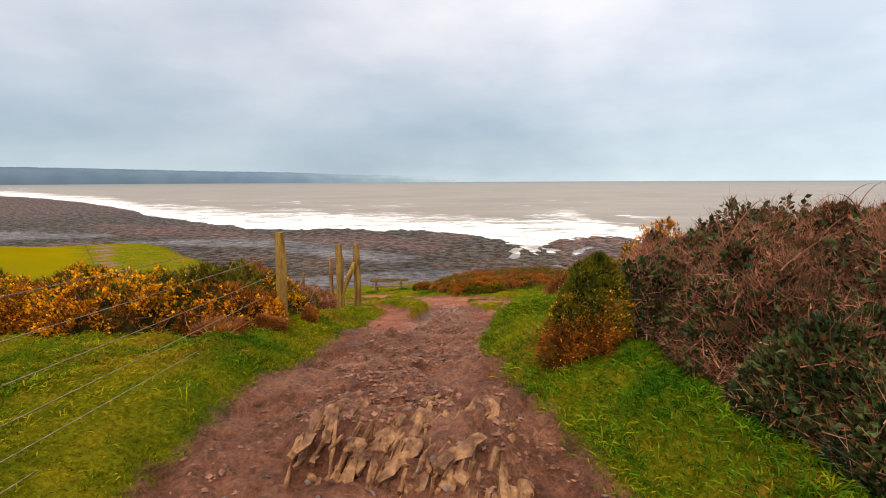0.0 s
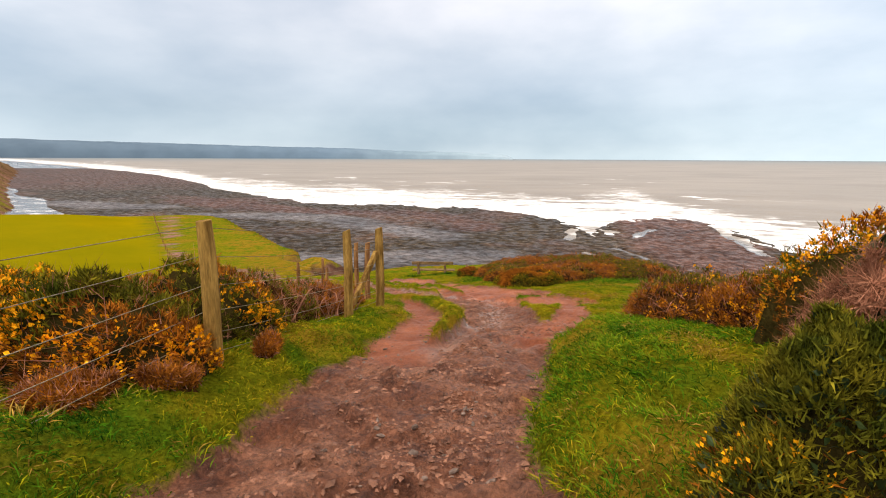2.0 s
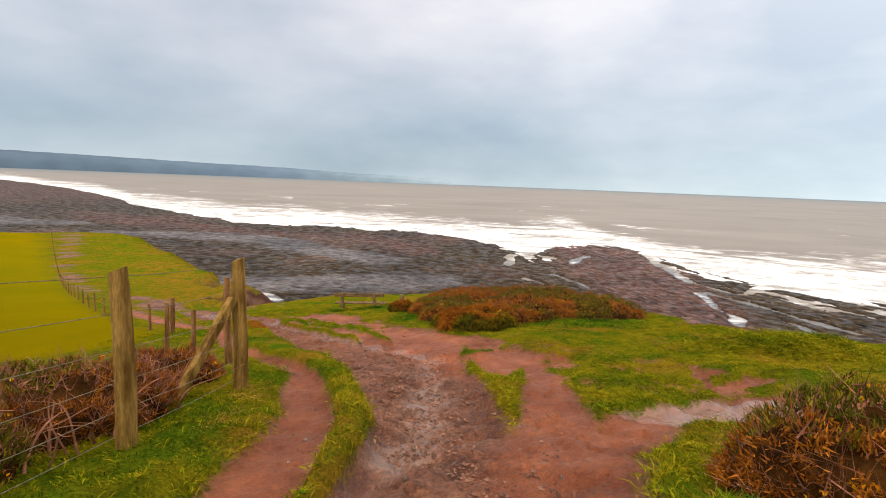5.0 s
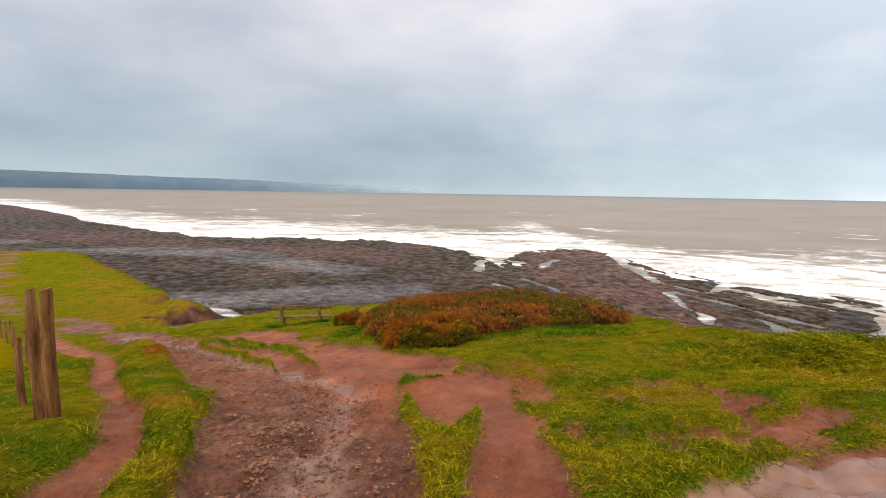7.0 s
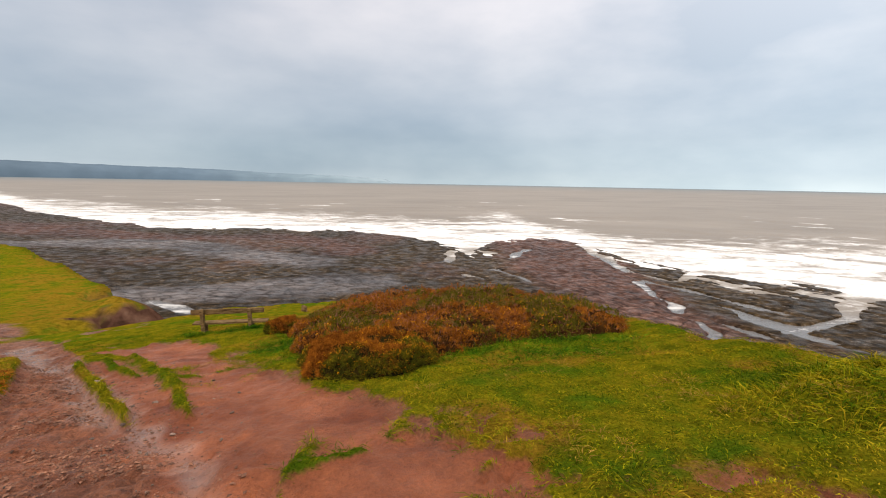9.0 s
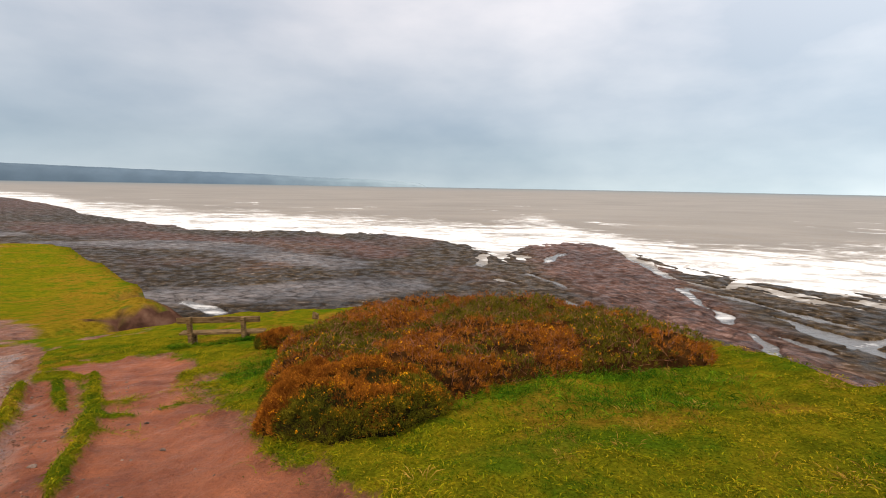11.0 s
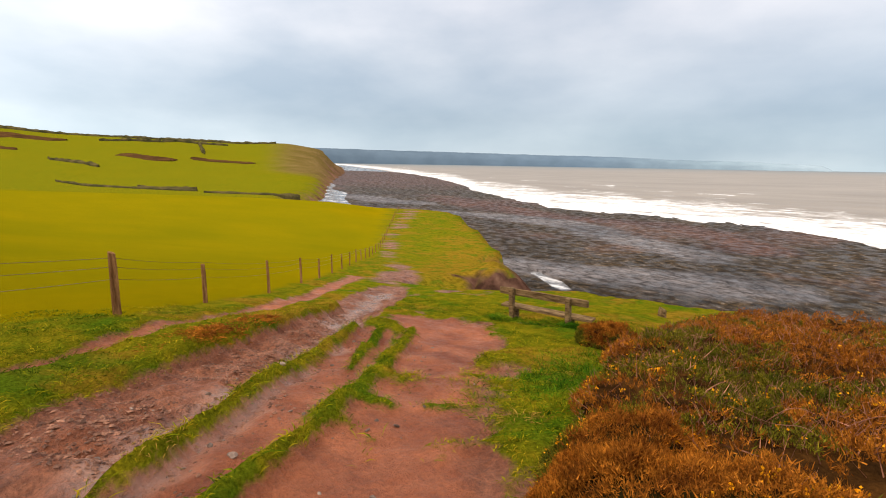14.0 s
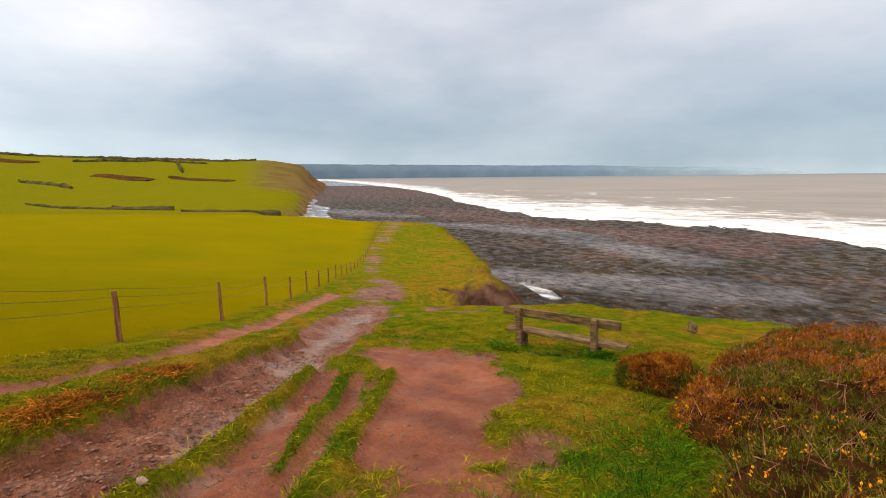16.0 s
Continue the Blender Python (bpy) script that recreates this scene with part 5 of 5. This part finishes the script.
# ---- rocks ----
def rock_outcrop():
    rng = random.Random(9)
    ob = thing("rock_outcrop", (-0.25, 2.85, h(-0.25, 2.85)), "upturned slate ribs breaking through the muddy track", "rock")
    for k in range(170):
        front = k < 92
        if front:
            x = rng.uniform(-0.95, 0.42)
            y = 2.42 - 0.32 * x + rng.gauss(0, 0.09)
        else:
            a, r = rng.uniform(0, 6.28), math.sqrt(rng.random())
            x, y = -0.2 + 0.75 * r * math.cos(a), 2.9 + 0.45 * r * math.sin(a)
        z = h(x, y)
        L, w, hh = 0.08 + 0.3 * rng.random() ** 1.6, 0.012 + 0.06 * rng.random() ** 2, rng.uniform(0.015, 0.055)
        bm = bmesh.new()
        rings = []
        for i in range(5):
            t = i / 4
            taper = (0.35 + 0.65 * math.sin(math.pi * (0.15 + 0.7 * t))) * rng.uniform(0.8, 1.15)
            c = Vector((rng.uniform(-0.25, 0.25) * w, (t - 0.5) * L, rng.uniform(-0.2, 0.2) * hh))
            rings.append([bm.verts.new(c + Vector((sx * w * taper * rng.uniform(0.7, 1.2), 0, sz * hh * taper * rng.uniform(0.6, 1.3)))) for sx, sz in ((1, 0.2), (0.35, 1), (-0.5, 0.8), (-1, -0.2), (0, -1.2))])
        for p, q in zip(rings, rings[1:]):
            for m in range(5):
                bm.faces.new((p[m], p[(m + 1) % 5], q[(m + 1) % 5], q[m]))
        bm.faces.new(rings[0][::-1])
        bm.faces.new(rings[-1])
        bm.transform(pose(x, y, z - hh * (0.6 if front else 0.75), rng.uniform(14, 56) if front else rng.uniform(-6, 22), rng.uniform(-25, 15), rng.uniform(-46, -4)))
        part("slab", solid("slab", bm, SLATE), ob)


def stones():
    rng = random.Random(19)
    bm = bmesh.new()
    for k in range(900):
        y = rng.uniform(2, 24)
        x = float(np.interp(y, [0, 9, 14, 18, 24], [-0.3, 0, -0.3, -1.6, -4.2])) + rng.gauss(0, 0.8)
        if float(mud_mask(np.array([x]), np.array([y]))[0]) < 0.5:
            continue
        s = 0.008 + 0.018 * rng.random() ** 3
        r = bmesh.ops.create_icosphere(bm, subdivisions=1, radius=s)
        m = pose(x, y, h(x, y) + s * 0.2, rng.uniform(0, 360), 0, rng.uniform(0, 360))
        for v in r["verts"]:
            v.co = m @ Vector((v.co.x * 1.5, v.co.y * rng.uniform(0.8, 1.2), v.co.z * 0.6))
    tagged(new("pebbles", solid("pebbles", bm, PEBBLE)), "small grey and brown stones trodden into the mud", "stones", kind="stuff")
    for x, y, s in ((-3.5, 26.72, 0.05), (-1.66, 18.68, 0.042), (-0.01, 7.67, 0.03), (-0.9, 17.4, 0.035), (-3.3, 20.2, 0.04)):
        bm = bmesh.new()
        bmesh.ops.create_icosphere(bm, subdivisions=2, radius=s)
        for v in bm.verts:
            v.co = Vector((v.co.x * 1.3, v.co.y, v.co.z * 0.6)) * (0.8 + 0.4 * noise.noise(v.co * 18 + Vector((x, y, 0))))
        ob = new("stone", solid("stone", bm, PEBBLE))
        ob.location = (x, y, h(x, y) + s * 0.2)
        tagged(ob, "pale angular stone lying on the muddy track", "stone", "loose stones")


def clods():
    """Trodden lumps of mud over the churned part of the track."""
    rng = np.random.default_rng(71)
    n = 40000
    y = rng.uniform(1.5, 25, n)
    x = np.interp(y, [0, 9, 14, 16, 18, 20, 25], [-0.3, 0, -0.3, -1, -2.7, -3.9, -7.2]) + rng.normal(size=n) * 0.62
    ok = (mud_mask(x, y) > 0.6) & (np.maximum(line(x, y, LEFT), line(x, y, RED)) < -0.1) & (fbm(x * 1.2, y * 1.2, 59, 3) > 0.40)
    x, y = x[ok], y[ok]
    size = 0.006 + 0.017 * rng.random(len(x)) ** 2.5
    shape = np.array([(1, 0, 0), (0, 1, 0), (-1, 0, 0), (0, -1, 0), (0, 0, 1), (0, 0, -1)], float)
    v = shape[None] * size[:, None, None] * (0.6 + 0.9 * rng.random((len(x), 6, 1)))
    v[:, :, 2] *= 0.6
    a = rng.random(len(x)) * 6.28
    c, d = np.cos(a)[:, None], np.sin(a)[:, None]
    v = np.stack([v[:, :, 0] * c * 1.5 - v[:, :, 1] * d, v[:, :, 0] * d * 1.5 + v[:, :, 1] * c, v[:, :, 2]], -1)
    v = v + np.stack([x, y, ground_height(x, y) + size * 0.1], 1)[:, None]
    f = np.array([(0, 1, 4), (1, 2, 4), (2, 3, 4), (3, 0, 4), (1, 0, 5), (2, 1, 5), (3, 2, 5), (0, 3, 5)])
    faces = (np.arange(len(x)) * 6)[:, None, None] + f[None]
    tagged(new("mud_clods", mesh_of("mud_clods", v.reshape(-1, 3), faces.reshape(-1, 3), CLOD)), "small trodden lumps of wet brown mud", "mud", kind="stuff")


rock_outcrop()
stones()
clods()


def marker_stump():
    z = h(-1.6, 32.6)
    me = solid("marker_post", stake(-1.6, 32.6, z - 0.2, z + 0.27, 0.13, (0, 0), 77, 8), OLD_OAK)
    me.transform(Matrix.Translation((1.6, -32.6, -z)))
    ob = new("marker_post", me)
    ob.location = (-1.6, 32.6, z)
    tagged(ob, "short grey marker post in the grass by the cliff edge", "post")


marker_stump()


# ---- far fields ----
def hedge(name, label, points, width, tall, mat, seed):
    """A long uneven strip of scrub that follows the hillside."""
    rng = np.random.default_rng(seed)
    path = np.array(points, float)
    seg = np.hypot(*np.diff(path, axis=0).T)
    at = np.concatenate([[0], np.cumsum(seg)])
    n = max(10, int(at[-1] / 2.2))
    k = np.linspace(0, at[-1], n)
    px, py = np.interp(k, at, path[:, 0]), np.interp(k, at, path[:, 1])
    dx, dy = np.gradient(px), np.gradient(py)
    ln = np.hypot(dx, dy)
    nx, ny = -dy / ln, dx / ln
    rows = []
    taper = np.minimum(1, np.minimum(k, at[-1] - k) / (0.12 * at[-1]) + 0.15)
    for j, (across, up) in enumerate(((-1, -0.2), (-0.8, 0.6), (-0.3, 0.95), (0.3, 1.0), (0.8, 0.6), (1, -0.2))):
        w = width * taper * (0.6 + 0.8 * fbm(k / 14, k * 0 + j * 0.3, seed, 3))
        x, y = px + nx * across * w, py + ny * across * w
        z = land(x, y) + np.where(up > 0, up * 0.7 * tall * (0.35 + 1.3 * fbm(k / 5, k * 0 + j, seed + 3, 3)), -1.0)
        rows.append(np.stack([x, y, z], -1))
    me = mesh_of(name, np.concatenate(rows), grid_faces(6, n), mat)
    tagged(new(name, me), label, "hedge", "hedges on the far hill")


DARK, BROWN = "dark bare hedge across a distant green hillside", "patch of brown bracken on a distant green hillside"
hedge("hedge", DARK, [(-489, 130), (-440, 134), (-401, 138)], 2.5, 2.5, HEDGE, 1)
hedge("hedge", DARK, [(-311, 91), (-270, 95), (-216, 119)], 1.4, 1.2, HEDGE, 2)
hedge("hedge", DARK, [(-252, 108), (-227, 124)], 2, 1.5, HEDGE, 3)
hedge("hedge", DARK, [(-345, 48), (-316, 58), (-301, 64)], 2.5, 2, HEDGE, 4)
hedge("hedge", DARK, [(-723, 60), (-705, 189), (-652, 337), (-597, 411)], 4, 3.2, HEDGE, 5)
hedge("hedge", DARK, [(-638, 212), (-648, 300), (-603, 344)], 2.5, 3.5, HEDGE, 6)
hedge("hedge", DARK, [(-641, 325), (-521, 272)], 2, 3, HEDGE, 7)
hedge("hedge", DARK, [(-206, 117), (-164, 136)], 1, 1.2, HEDGE, 8)
hedge("bracken_patch", BROWN, [(-633, 90), (-670, 140), (-639, 183)], 16, 1.6, BRACKEN, 9)
hedge("bracken_patch", BROWN, [(-524, 194), (-489, 202), (-456, 210)], 12, 1.6, BRACKEN, 10)
hedge("bracken_patch", BROWN, [(-483, 240), (-460, 260), (-438, 282)], 10, 1.6, BRACKEN, 11)
hedge("bracken_patch", BROWN, [(-560, 95), (-557, 125)], 8, 1.6, BRACKEN, 12)
